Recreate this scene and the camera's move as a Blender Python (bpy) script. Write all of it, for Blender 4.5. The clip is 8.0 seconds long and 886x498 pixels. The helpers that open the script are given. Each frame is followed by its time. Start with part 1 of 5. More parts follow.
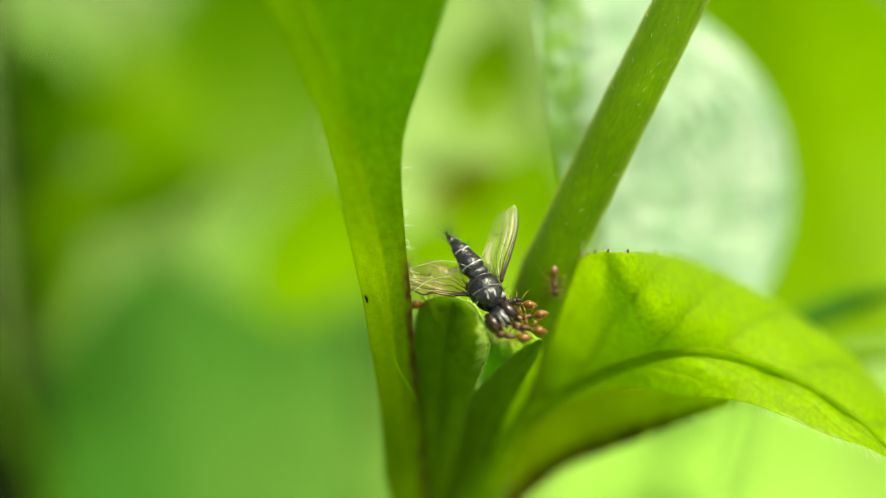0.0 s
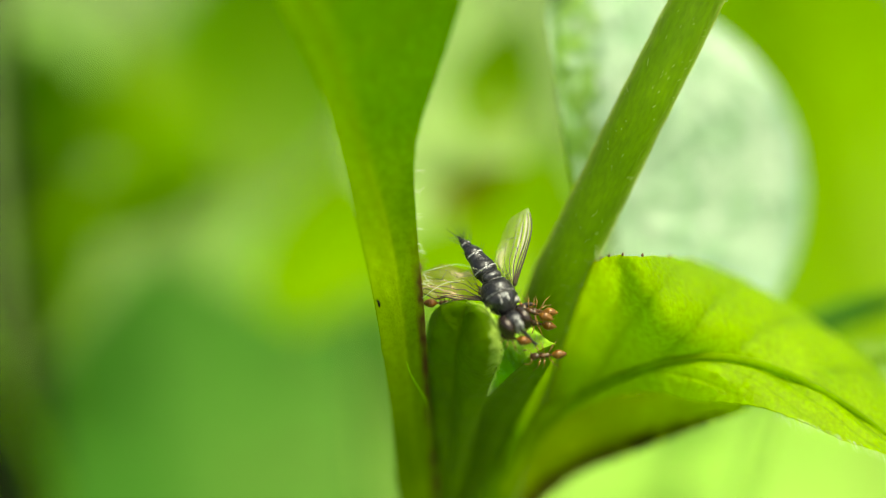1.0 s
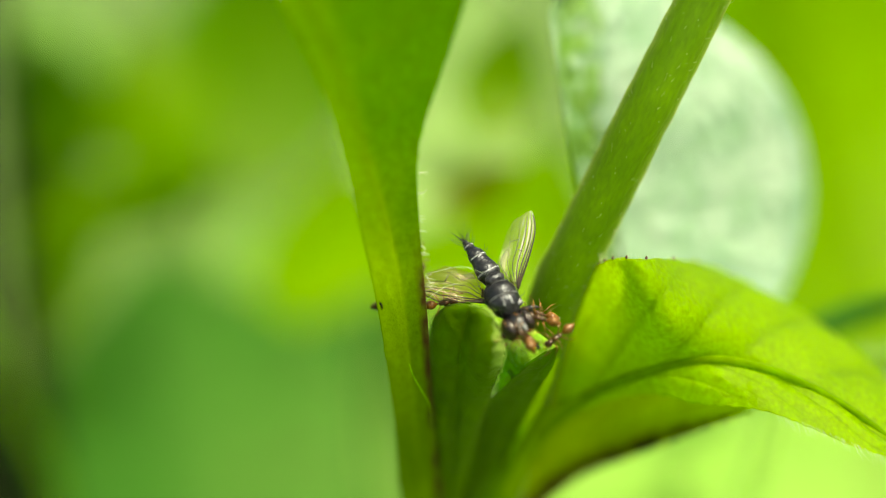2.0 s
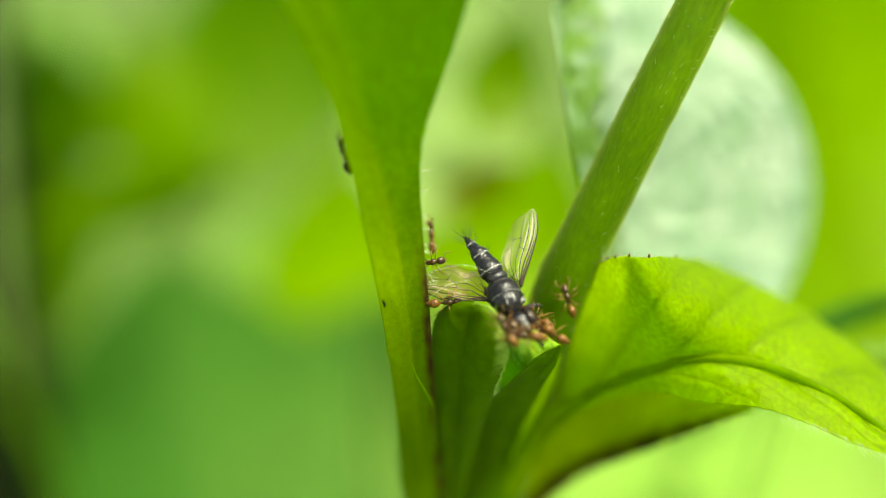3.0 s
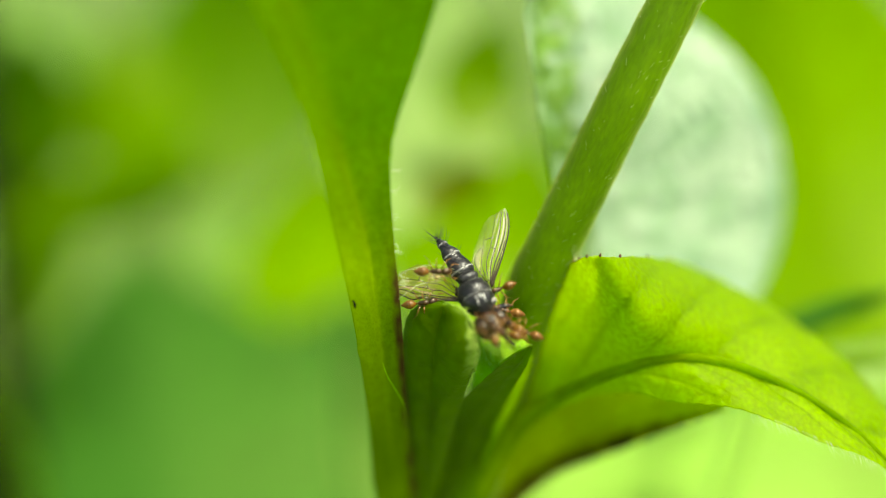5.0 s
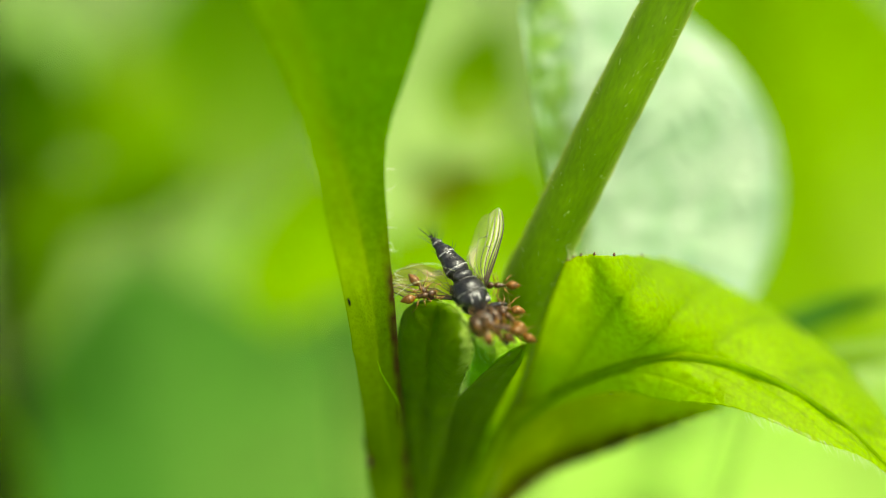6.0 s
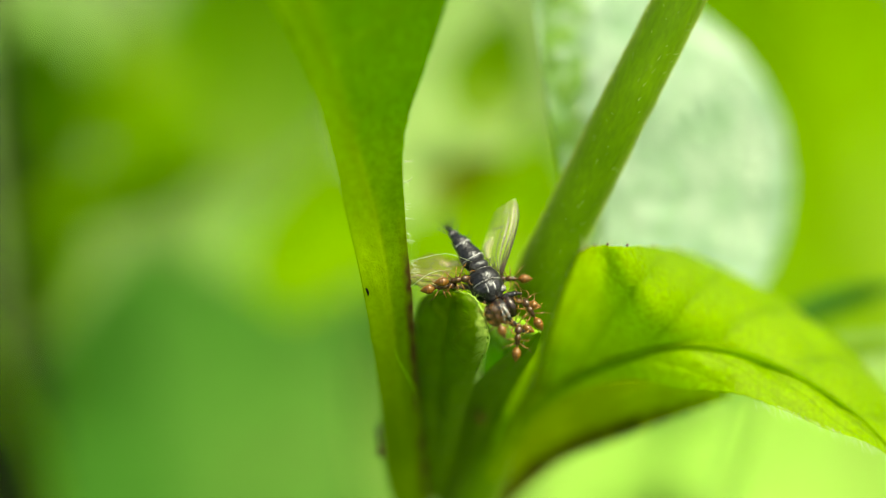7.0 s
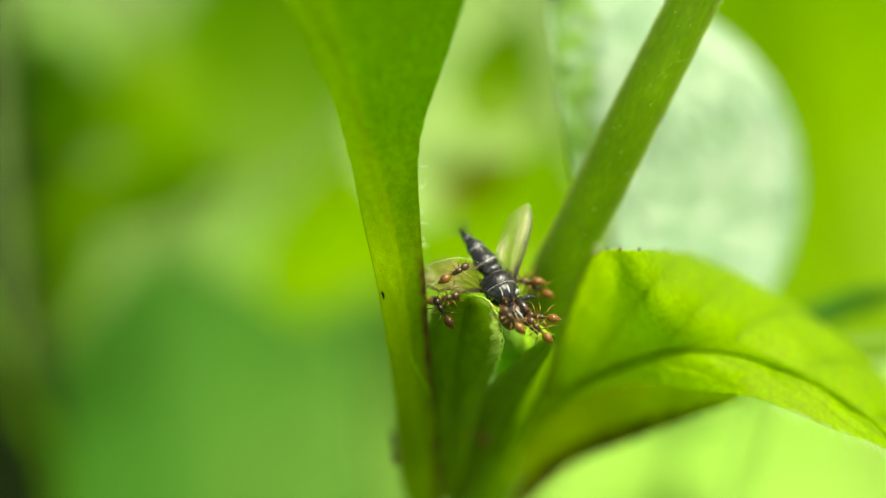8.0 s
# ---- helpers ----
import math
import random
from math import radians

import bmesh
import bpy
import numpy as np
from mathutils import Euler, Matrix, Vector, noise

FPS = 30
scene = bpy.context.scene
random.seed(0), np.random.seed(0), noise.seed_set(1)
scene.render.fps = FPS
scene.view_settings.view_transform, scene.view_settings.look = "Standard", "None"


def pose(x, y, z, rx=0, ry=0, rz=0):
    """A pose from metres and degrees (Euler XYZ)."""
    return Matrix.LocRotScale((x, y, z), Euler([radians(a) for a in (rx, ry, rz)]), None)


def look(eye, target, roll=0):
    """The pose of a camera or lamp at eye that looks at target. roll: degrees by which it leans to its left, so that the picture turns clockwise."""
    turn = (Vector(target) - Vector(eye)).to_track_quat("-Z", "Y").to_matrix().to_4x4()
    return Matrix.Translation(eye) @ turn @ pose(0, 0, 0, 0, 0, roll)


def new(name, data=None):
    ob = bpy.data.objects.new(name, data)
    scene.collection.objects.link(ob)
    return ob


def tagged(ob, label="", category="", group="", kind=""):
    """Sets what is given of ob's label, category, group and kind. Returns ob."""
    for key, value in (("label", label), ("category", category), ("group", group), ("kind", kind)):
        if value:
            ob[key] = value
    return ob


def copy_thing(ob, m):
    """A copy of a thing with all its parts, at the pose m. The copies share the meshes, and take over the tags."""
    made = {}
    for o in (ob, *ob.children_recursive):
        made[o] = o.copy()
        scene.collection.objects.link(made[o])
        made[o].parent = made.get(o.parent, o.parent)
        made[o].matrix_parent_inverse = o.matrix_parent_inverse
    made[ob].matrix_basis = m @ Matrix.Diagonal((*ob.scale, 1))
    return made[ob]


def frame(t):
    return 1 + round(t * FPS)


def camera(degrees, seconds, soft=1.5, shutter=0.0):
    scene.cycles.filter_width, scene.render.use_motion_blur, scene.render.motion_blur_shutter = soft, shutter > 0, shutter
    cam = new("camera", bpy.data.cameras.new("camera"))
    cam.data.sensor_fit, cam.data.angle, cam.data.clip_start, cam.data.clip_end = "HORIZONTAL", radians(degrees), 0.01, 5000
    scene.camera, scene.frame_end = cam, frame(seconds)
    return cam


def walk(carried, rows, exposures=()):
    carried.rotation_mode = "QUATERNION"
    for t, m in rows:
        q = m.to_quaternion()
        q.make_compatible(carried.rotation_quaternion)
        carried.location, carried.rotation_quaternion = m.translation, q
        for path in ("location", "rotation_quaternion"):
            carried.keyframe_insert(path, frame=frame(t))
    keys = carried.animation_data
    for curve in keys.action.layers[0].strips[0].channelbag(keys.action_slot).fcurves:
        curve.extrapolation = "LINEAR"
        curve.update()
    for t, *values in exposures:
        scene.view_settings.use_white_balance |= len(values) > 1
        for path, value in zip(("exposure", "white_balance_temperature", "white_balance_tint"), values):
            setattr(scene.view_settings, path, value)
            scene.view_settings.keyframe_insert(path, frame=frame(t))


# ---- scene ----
# A dead fly in a leaf axil of a weed, worked on by small ants. True size: the fly is about 9 mm long.
FOV, EYE_MM, HEIGHT, PITCH = 49.3, 68.3, 0.5, -20
MM = 0.001
# The axil's own axes in millimetres: x right, y away, z up, leaned with the line of sight; its origin is the fly.
AXIL = pose(0, 0, HEIGHT, PITCH, 0, 0)
cam = camera(FOV, 8.0, soft=1.1, shutter=0.5)
# rows: seconds, eye in the axil's millimetres, then tilt, lean, turn in degrees
PATH = [
(0.0, 0.000, -68.300, 0.000, 0.000, 0.000, 0.000),
    (0.5, -0.149, -68.029, -0.249, 0.332, 0.093, 0.326),
    (1.0, -0.561, -67.670, 0.012, 0.213, -0.029, 0.285),
    (1.5, -0.510, -67.448, 0.469, 0.018, -0.074, 0.410),
    (3.0, -0.782, -67.351, 0.371, -0.070, -0.180, 0.441),
    (3.5, -0.579, -67.280, 0.195, 0.030, -0.118, 0.284),
    (4.0, -0.296, -67.135, 0.086, 0.170, -0.065, -0.054),
    (4.5, -0.191, -67.033, 0.560, -0.195, -0.110, -0.606),
    (6.0, 0.463, -67.362, -0.069, 0.220, -0.176, -0.559),
    (6.5, -0.028, -67.735, 0.346, -0.475, -0.229, -0.530),
    (7.0, -0.037, -68.823, 0.198, -0.562, -0.241, 0.003),
    (7.5, -0.444, -69.424, -0.458, 0.007, -0.120, 0.194),
    (8.0, -0.627, -69.670, 0.170, -0.296, -0.193, 0.376),
]
walk(cam, [(t, AXIL @ pose(x * MM, y * MM, z * MM, 90 + tilt, lean, turn)) for t, x, y, z, tilt, lean, turn in PATH],
     exposures=[(0.0, 1.38, 8600, -6), (8.0, 1.38, 8600, -6)])
cam.data.dof.use_dof = True
cam.data.dof.focus_distance = 0.0683
cam.data.dof.aperture_fstop = 5.2

# ---- light: a bright, lightly overcast sky ----
SUN_UP, SUN_ROUND = 66, 120
world = bpy.data.worlds.new("sky")
scene.world = world
world.use_nodes = True
wn, wl = world.node_tree.nodes, world.node_tree.links
sky = wn.new("ShaderNodeTexSky")
sky.sky_type, sky.sun_disc = "NISHITA", False
sky.sun_elevation, sky.sun_rotation = radians(SUN_UP), radians(SUN_ROUND)
sky.dust_density, sky.air_density, sky.ozone_density = 6.0, 0.5, 0.0
wl.new(sky.outputs[0], wn["Background"].inputs[0])
wn["Background"].inputs[1].default_value = 0.14
sun_data = bpy.data.lights.new("sun", "SUN")
sun_data.energy, sun_data.angle, sun_data.color = 1.9, radians(15), (1.0, 0.96, 0.88)
sun = new("sun", sun_data)
az = radians(SUN_ROUND)
sun.matrix_world = look((0, 0, 0), (-math.sin(az) * math.cos(radians(SUN_UP)), -math.cos(az) * math.cos(radians(SUN_UP)), -math.sin(radians(SUN_UP))))


# ---- materials ----
def material(name):
    m = bpy.data.materials.new(name)
    m.use_nodes = True
    return m, m.node_tree.nodes, m.node_tree.links


def ramp(nodes, stops):
    r = nodes.new("ShaderNodeValToRGB")
    el = r.color_ramp.elements
    while len(el) < len(stops):
        el.new(0.5)
    for e, (p, c) in zip(el, stops):
        e.position, e.color = p, (*c, 1)
    return r


def noise_node(nodes, links, scale, detail=3, coord="Object"):
    tc = nodes.new("ShaderNodeTexCoord")
    n = nodes.new("ShaderNodeTexNoise")
    n.inputs["Scale"].default_value, n.inputs["Detail"].default_value = scale, detail
    links.new(tc.outputs[coord], n.inputs["Vector"])
    return n


def mix_colour(nodes, links, fac, a, b):
    m = nodes.new("ShaderNodeMix")
    m.data_type = "RGBA"
    for sock, v in ((m.inputs[0], fac), (m.inputs[6], a), (m.inputs[7], b)):
        if isinstance(v, tuple):
            sock.default_value = (*v, 1)
        elif isinstance(v, (int, float)):
            sock.default_value = v
        else:
            links.new(v, sock)
    return m.outputs[2]


def leaf_material(name, dark, light, vein, through_colour, margin=(0.06, 0.032, 0.010), gloss=0.42, share=0.5, grain=900, bump=0.4, net=0.0, net_scale=1900, spec=0.3, fuzz=0.0, streak=0.0, tint=(0.9, 1.0, 0.35), cell_depth=0.00012):
    """Leaf tissue: two greens by noise, paler veins, a browned margin; a share of the light passes through."""
    m, n, l = material(name)
    bsdf, out = n["Principled BSDF"], n["Material Output"]
    big = noise_node(n, l, grain * 0.12, 3)
    fine = noise_node(n, l, grain, 4)
    if streak:
        # grain drawn out along the stem
        for nn in (big, fine):
            mp = n.new("ShaderNodeMapping")
            mp.vector_type = "TEXTURE"
            mp.inputs["Rotation"].default_value = (0, radians(25.5), 0)
            mp.inputs["Scale"].default_value = (1, 1, streak)
            l.new(nn.inputs["Vector"].links[0].from_socket, mp.inputs["Vector"])
            l.new(mp.outputs[0], nn.inputs["Vector"])
    r = ramp(n, [(0.35, dark), (0.65, light)])
    l.new(big.outputs["Fac"], r.inputs[0])
    fr = ramp(n, [(0.3, (0.75, 0.75, 0.75)), (0.7, (1.15, 1.15, 1.15))])
    l.new(fine.outputs["Fac"], fr.inputs[0])
    mul = n.new("ShaderNodeMix")
    mul.data_type, mul.blend_type = "RGBA", "MULTIPLY"
    mul.inputs[0].default_value = 0.8
    l.new(r.outputs[0], mul.inputs[6]), l.new(fr.outputs[0], mul.inputs[7])
    bsdf.inputs["Specular IOR Level"].default_value = spec
    bsdf.inputs["Specular Tint"].default_value = (*tint, 1)
    bsdf.inputs["Sheen Weight"].default_value = fuzz
    bsdf.inputs["Sheen Roughness"].default_value = 0.4
    bsdf.inputs["Sheen Tint"].default_value = (0.75, 0.95, 0.2, 1)
    if net:
        # the fine closed network of small veins
        tc = n.new("ShaderNodeTexCoord")
        warp = noise_node(n, l, 1500, 2)
        add = n.new("ShaderNodeVectorMath")
        add.operation = "MULTIPLY_ADD"
        l.new(warp.outputs["Color"], add.inputs[0])
        add.inputs[1].default_value = (0.0006, 0.0006, 0.0006)
        l.new(tc.outputs["Object"], add.inputs[2])
        vo = n.new("ShaderNodeTexVoronoi")
        vo.feature = "DISTANCE_TO_EDGE"
        vo.inputs["Scale"].default_value = net_scale
        l.new(add.outputs[0], vo.inputs["Vector"])
        nr = ramp(n, [(0.0, (1, 1, 1)), (0.16, (0, 0, 0))])
        l.new(vo.outputs["Distance"], nr.inputs[0])
        nm = n.new("ShaderNodeMath")
        nm.operation = "MULTIPLY"
        nm.inputs[1].default_value = net
        l.new(nr.outputs[0], nm.inputs[0])
    va = n.new("ShaderNodeAttribute")
    va.attribute_name = "vein"
    ma = n.new("ShaderNodeAttribute")
    ma.attribute_name = "margin"
    c = mul.outputs[2]
    if net:
        c = mix_colour(n, l, nm.outputs[0], c, vein)
    c = mix_colour(n, l, va.outputs["Fac"], c, vein)
    c = mix_colour(n, l, ma.outputs["Fac"], c, margin)
    l.new(c, bsdf.inputs["Base Color"])
    rough = n.new("ShaderNodeMapRange")
    rough.inputs[3].default_value, rough.inputs[4].default_value = gloss - 0.08, gloss + 0.12
    l.new(fine.outputs["Fac"], rough.inputs[0])
    l.new(rough.outputs[0], bsdf.inputs["Roughness"])
    b = n.new("ShaderNodeBump")
    b.inputs["Strength"].default_value, b.inputs["Distance"].default_value = bump, 0.00012
    l.new(fine.outputs["Fac"], b.inputs["Height"])
    if net:
        # small cells swell between the veinlets
        cells = n.new("ShaderNodeBump")
        cells.inputs["Strength"].default_value, cells.inputs["Distance"].default_value = min(1.0, net * 2.2), cell_depth
        l.new(vo.outputs["Distance"], cells.inputs["Height"]), l.new(b.outputs[0], cells.inputs["Normal"])
        b = cells
    l.new(b.outputs[0], bsdf.inputs["Normal"])
    tr = n.new("ShaderNodeBsdfTranslucent")
    tm = n.new("ShaderNodeMix")
    tm.data_type, tm.blend_type = "RGBA", "MULTIPLY"
    tm.inputs[0].default_value = 0.7
    tm.inputs[6].default_value = (*through_colour, 1)
    l.new(fr.outputs[0], tm.inputs[7])
    # thicker tissue along the veins lets less light through
    thin = n.new("ShaderNodeMath")
    thin.operation = "MULTIPLY"
    thin.inputs[1].default_value = 0.4
    l.new(va.outputs["Fac"], thin.inputs[0])
    tv = mix_colour(n, l, thin.outputs[0], tm.outputs[2], vein)
    tc2 = mix_colour(n, l, ma.outputs["Fac"], tv, margin)
    l.new(tc2, tr.inputs["Color"])
    mx = n.new("ShaderNodeMixShader")
    # the stalk end passes less light: thick tissue, plus axil shade painted in
    st = n.new("ShaderNodeAttribute")
    st.attribute_name = "stalk"
    sm = n.new("ShaderNodeMath")
    sm.operation = "MULTIPLY_ADD"
    sm.inputs[1].default_value, sm.inputs[2].default_value = -0.85 * share, share
    l.new(st.outputs["Fac"], sm.inputs[0])
    l.new(sm.outputs[0], mx.inputs[0])
    l.new(bsdf.outputs[0], mx.inputs[1]), l.new(tr.outputs[0], mx.inputs[2])
    l.new(mx.outputs[0], out.inputs["Surface"])
    return m


def plain_material(name, dark, light, rough, grain, bump=0.0, metal=0.0, coat=0.0, depth=0.00005):
    m, n, l = material(name)
    bsdf = n["Principled BSDF"]
    f = noise_node(n, l, grain, 4)
    r = ramp(n, [(0.35, dark), (0.65, light)])
    l.new(f.outputs["Fac"], r.inputs[0])
    l.new(r.outputs[0], bsdf.inputs["Base Color"])
    bsdf.inputs["Roughness"].default_value = rough
    bsdf.inputs["Metallic"].default_value = metal
    bsdf.inputs["Coat Weight"].default_value = coat
    if bump:
        b = n.new("ShaderNodeBump")
        b.inputs["Strength"].default_value, b.inputs["Distance"].default_value = bump, depth
        l.new(f.outputs["Fac"], b.inputs["Height"]), l.new(b.outputs[0], bsdf.inputs["Normal"])
    return m


M_TALL = leaf_material("tall_leaf_tissue", (0.050, 0.118, 0.002), (0.080, 0.165, 0.003), (0.29, 0.49, 0.005), (0.49, 0.88, 0.004), grain=2000, net=0.18, net_scale=3600, share=0.6, gloss=0.55, spec=0.15)
M_ARCH = leaf_material("arching_leaf_tissue", (0.148, 0.268, 0.002), (0.188, 0.320, 0.003), (0.080, 0.180, 0.003), (0.74, 0.96, 0.002), share=0.60, gloss=0.40, spec=0.42, fuzz=0.35, grain=2400, net=0.15, net_scale=1150, bump=1.5, cell_depth=0.0004)
M_YOUNG = leaf_material("young_leaf_tissue", (0.044, 0.108, 0.001), (0.082, 0.178, 0.002), (0.085, 0.175, 0.003), (0.26, 0.50, 0.002), margin=(0.40, 0.58, 0.12), net=0.3, gloss=0.38, spec=0.38)
M_INNER = leaf_material("inner_leaf_tissue", (0.22, 0.46, 0.01), (0.34, 0.62, 0.05), (0.32, 0.60, 0.04), (0.34, 0.8, 0.01), gloss=0.24, share=0.35, net=0.4, spec=0.7, tint=(1, 1, 1))
# the sky's reflection on this leaf is put into its whitish base colour
M_PALE_SHEEN = leaf_material("pale_sheen_tissue", (0.20, 0.38, 0.245), (0.43, 0.59, 0.49), (0.24, 0.44, 0.26), (0.34, 0.62, 0.05), margin=(0.105, 0.265, 0.012), gloss=0.42, share=0.28, grain=1900, spec=0.6, tint=(1, 1, 1), net=0.4, net_scale=430, cell_depth=0.0016)
M_BACK = [leaf_material("back_leaf_" + k, d, li, li, t, share=0.5, grain=120, spec=0.2) for k, d, li, t in (
    ("lime", (0.115, 0.25, 0.001), (0.165, 0.33, 0.002), (0.50, 0.80, 0.001)),
    ("green", (0.05, 0.14, 0.003), (0.075, 0.19, 0.004), (0.18, 0.42, 0.004)),
    ("blue_green", (0.046, 0.182, 0.024), (0.070, 0.226, 0.036), (0.13, 0.40, 0.030)),
    ("pale", (0.14, 0.30, 0.06), (0.23, 0.41, 0.11), (0.36, 0.66, 0.06)),
    ("olive", (0.088, 0.142, 0.002), (0.125, 0.188, 0.003), (0.24, 0.38, 0.004)),
    ("pale_lime", (0.23, 0.45, 0.08), (0.32, 0.54, 0.13), (0.40, 0.70, 0.06)),
    ("mid", (0.075, 0.185, 0.001), (0.11, 0.24, 0.002), (0.34, 0.60, 0.001)),
    ("fresh", (0.064, 0.182, 0.004), (0.094, 0.232, 0.006), (0.22, 0.50, 0.006)),
    ("dark", (0.012, 0.05, 0.004), (0.022, 0.07, 0.005), (0.03, 0.12, 0.003)),
    ("whitish", (0.28, 0.45, 0.15), (0.40, 0.58, 0.24), (0.40, 0.68, 0.14)))]
M_STEM = leaf_material("stem_skin", (0.056, 0.148, 0.003), (0.082, 0.195, 0.004), (0.09, 0.2, 0.01), (0.16, 0.34, 0.002), share=0.15, grain=3600, bump=0.45, gloss=0.5, spec=0.2, fuzz=0.32, streak=3.2)
M_ARCH_RIB = leaf_material("arching_rib_tissue", (0.098, 0.205, 0.001), (0.130, 0.245, 0.002), (0.1, 0.22, 0.01), (0.50, 0.80, 0.003), share=0.45, gloss=0.55, spec=0.15)
# paler than the rib: light caught by the stalk edge is in the colour
M_LIT_EDGE = leaf_material("lit_edge_tissue", (0.15, 0.29, 0.008), (0.21, 0.36, 0.015), (0.2, 0.36, 0.01), (0.6, 0.9, 0.01), share=0.5, gloss=0.5, spec=0.25)
M_RIM = leaf_material("rim_tissue", (0.26, 0.42, 0.05), (0.36, 0.52, 0.12), (0.3, 0.46, 0.08), (0.6, 0.9, 0.1), share=0.4, gloss=0.35, spec=0.4, tint=(1, 1, 1))
M_OLIVE = leaf_material("older_leaf_tissue", (0.12, 0.22, 0.003), (0.20, 0.33, 0.006), (0.09, 0.18, 0.004), (0.90, 0.99, 0.006), margin=(0.06, 0.050, 0.006), gloss=0.6, spec=0.15, share=0.66)
M_HAIR = plain_material("plant_hair", (0.5, 0.6, 0.35), (0.6, 0.7, 0.45), 0.4, 500)
M_SOIL = plain_material("mossy_soil", (0.035, 0.08, 0.008), (0.07, 0.15, 0.015), 0.9, 6, 0.4, depth=0.02)
M_RED = plain_material("leaf_gland", (0.06, 0.014, 0.004), (0.12, 0.03, 0.008), 0.5, 2000)
M_SPECK = plain_material("dark_speck", (0.003, 0.004, 0.003), (0.006, 0.007, 0.005), 0.9, 2000)
M_SPECK.node_tree.nodes["Principled BSDF"].inputs["Specular IOR Level"].default_value = 0.05
# near-black, with shade put into the colour, for the dark left edge
M_SHADE_BARK = plain_material("shade_bark", (0.003, 0.006, 0.002), (0.008, 0.013, 0.004), 0.9, 120, 0.6, depth=0.002)
M_SHADE_BARK.node_tree.nodes["Principled BSDF"].inputs["Specular IOR Level"].default_value = 0.05


# ---- mesh helpers ----
def spline(points, s):
    """Catmull-Rom through the points, s from 0 to 1."""
    p = [Vector(q) for q in points]
    x = min(max(s, 0.0), 1.0) * (len(p) - 1)
    i = min(int(x), len(p) - 2)
    f = x - i
    a, b = p[i], p[i + 1]
    before = p[i - 1] if i else a * 2 - b
    after = p[i + 2] if i + 2 < len(p) else b * 2 - a
    return 0.5 * (2 * a + (b - before) * f + (2 * before - 5 * a + 4 * b - after) * f * f + (3 * a - before - 3 * b + after) * f ** 3)


def thing(name, base=(0, 0, 0)):
    """An Empty at its base, in the axil's millimetres."""
    ob = new(name)
    ob.empty_display_size = 0.002
    ob.matrix_basis = AXIL @ pose(base[0] * MM, base[1] * MM, base[2] * MM)
    return ob


def mesh_part(name, verts, faces, mat, parent, label="", attrs=None, smooth=True):
    """One mesh object under a thing or part; verts in millimetres."""
    me = bpy.data.meshes.new(name)
    me.from_pydata([(v[0] * MM, v[1] * MM, v[2] * MM) for v in verts], [], faces)
    me.materials.append(mat)
    for key, values in (attrs or {}).items():
        at = me.attributes.new(key, "FLOAT", "POINT")
        at.data.foreach_set("value", values)
    if smooth:
        me.polygons.foreach_set("use_smooth", [True] * len(me.polygons))
    me.update()
    ob = new(name, me)
    ob.parent = parent
    if label:
        tagged(ob, label)
    return ob


def tube_data(points, radii, sides=10, steps=24, squash=1.0, bumps=0.0):
    """Vertices and faces of a round tube along a spline with closed ends."""
    vs, fs = [], []
    side = None
    rad = [(r, 0, 0) for r in radii]
    for i in range(steps + 1):
        s = i / steps
        c = spline(points, s)
        tan = (spline(points, min(1, s + 0.01)) - spline(points, max(0, s - 0.01))).normalized()
        if side is None:
            side = tan.orthogonal().normalized()
        side = (side - tan * side.dot(tan)).normalized()
        other = tan.cross(side)
        r = spline(rad, s)[0]
        for k in range(sides):
            a = 2 * math.pi * k / sides
            q = r * (1 + bumps * noise.noise((c + Vector((k, s * 40, 0))) * 0.8))
            vs.append(c + side * math.cos(a) * q + other * math.sin(a) * q * squash)
    for i in range(steps):
        for k in range(sides):
            a, b = i * sides + k, i * sides + (k + 1) % sides
            fs.append((a, b, b + sides, a + sides))
    fs.append(tuple(range(sides))[::-1])
    fs.append(tuple(range(steps * sides, steps * sides + sides)))
    return vs, fs


def tube(name, points, radii, mat, parent, label="", **kw):
    vs, fs = tube_data(points, radii, **kw)
    return mesh_part(name, vs, fs, mat, parent, label)


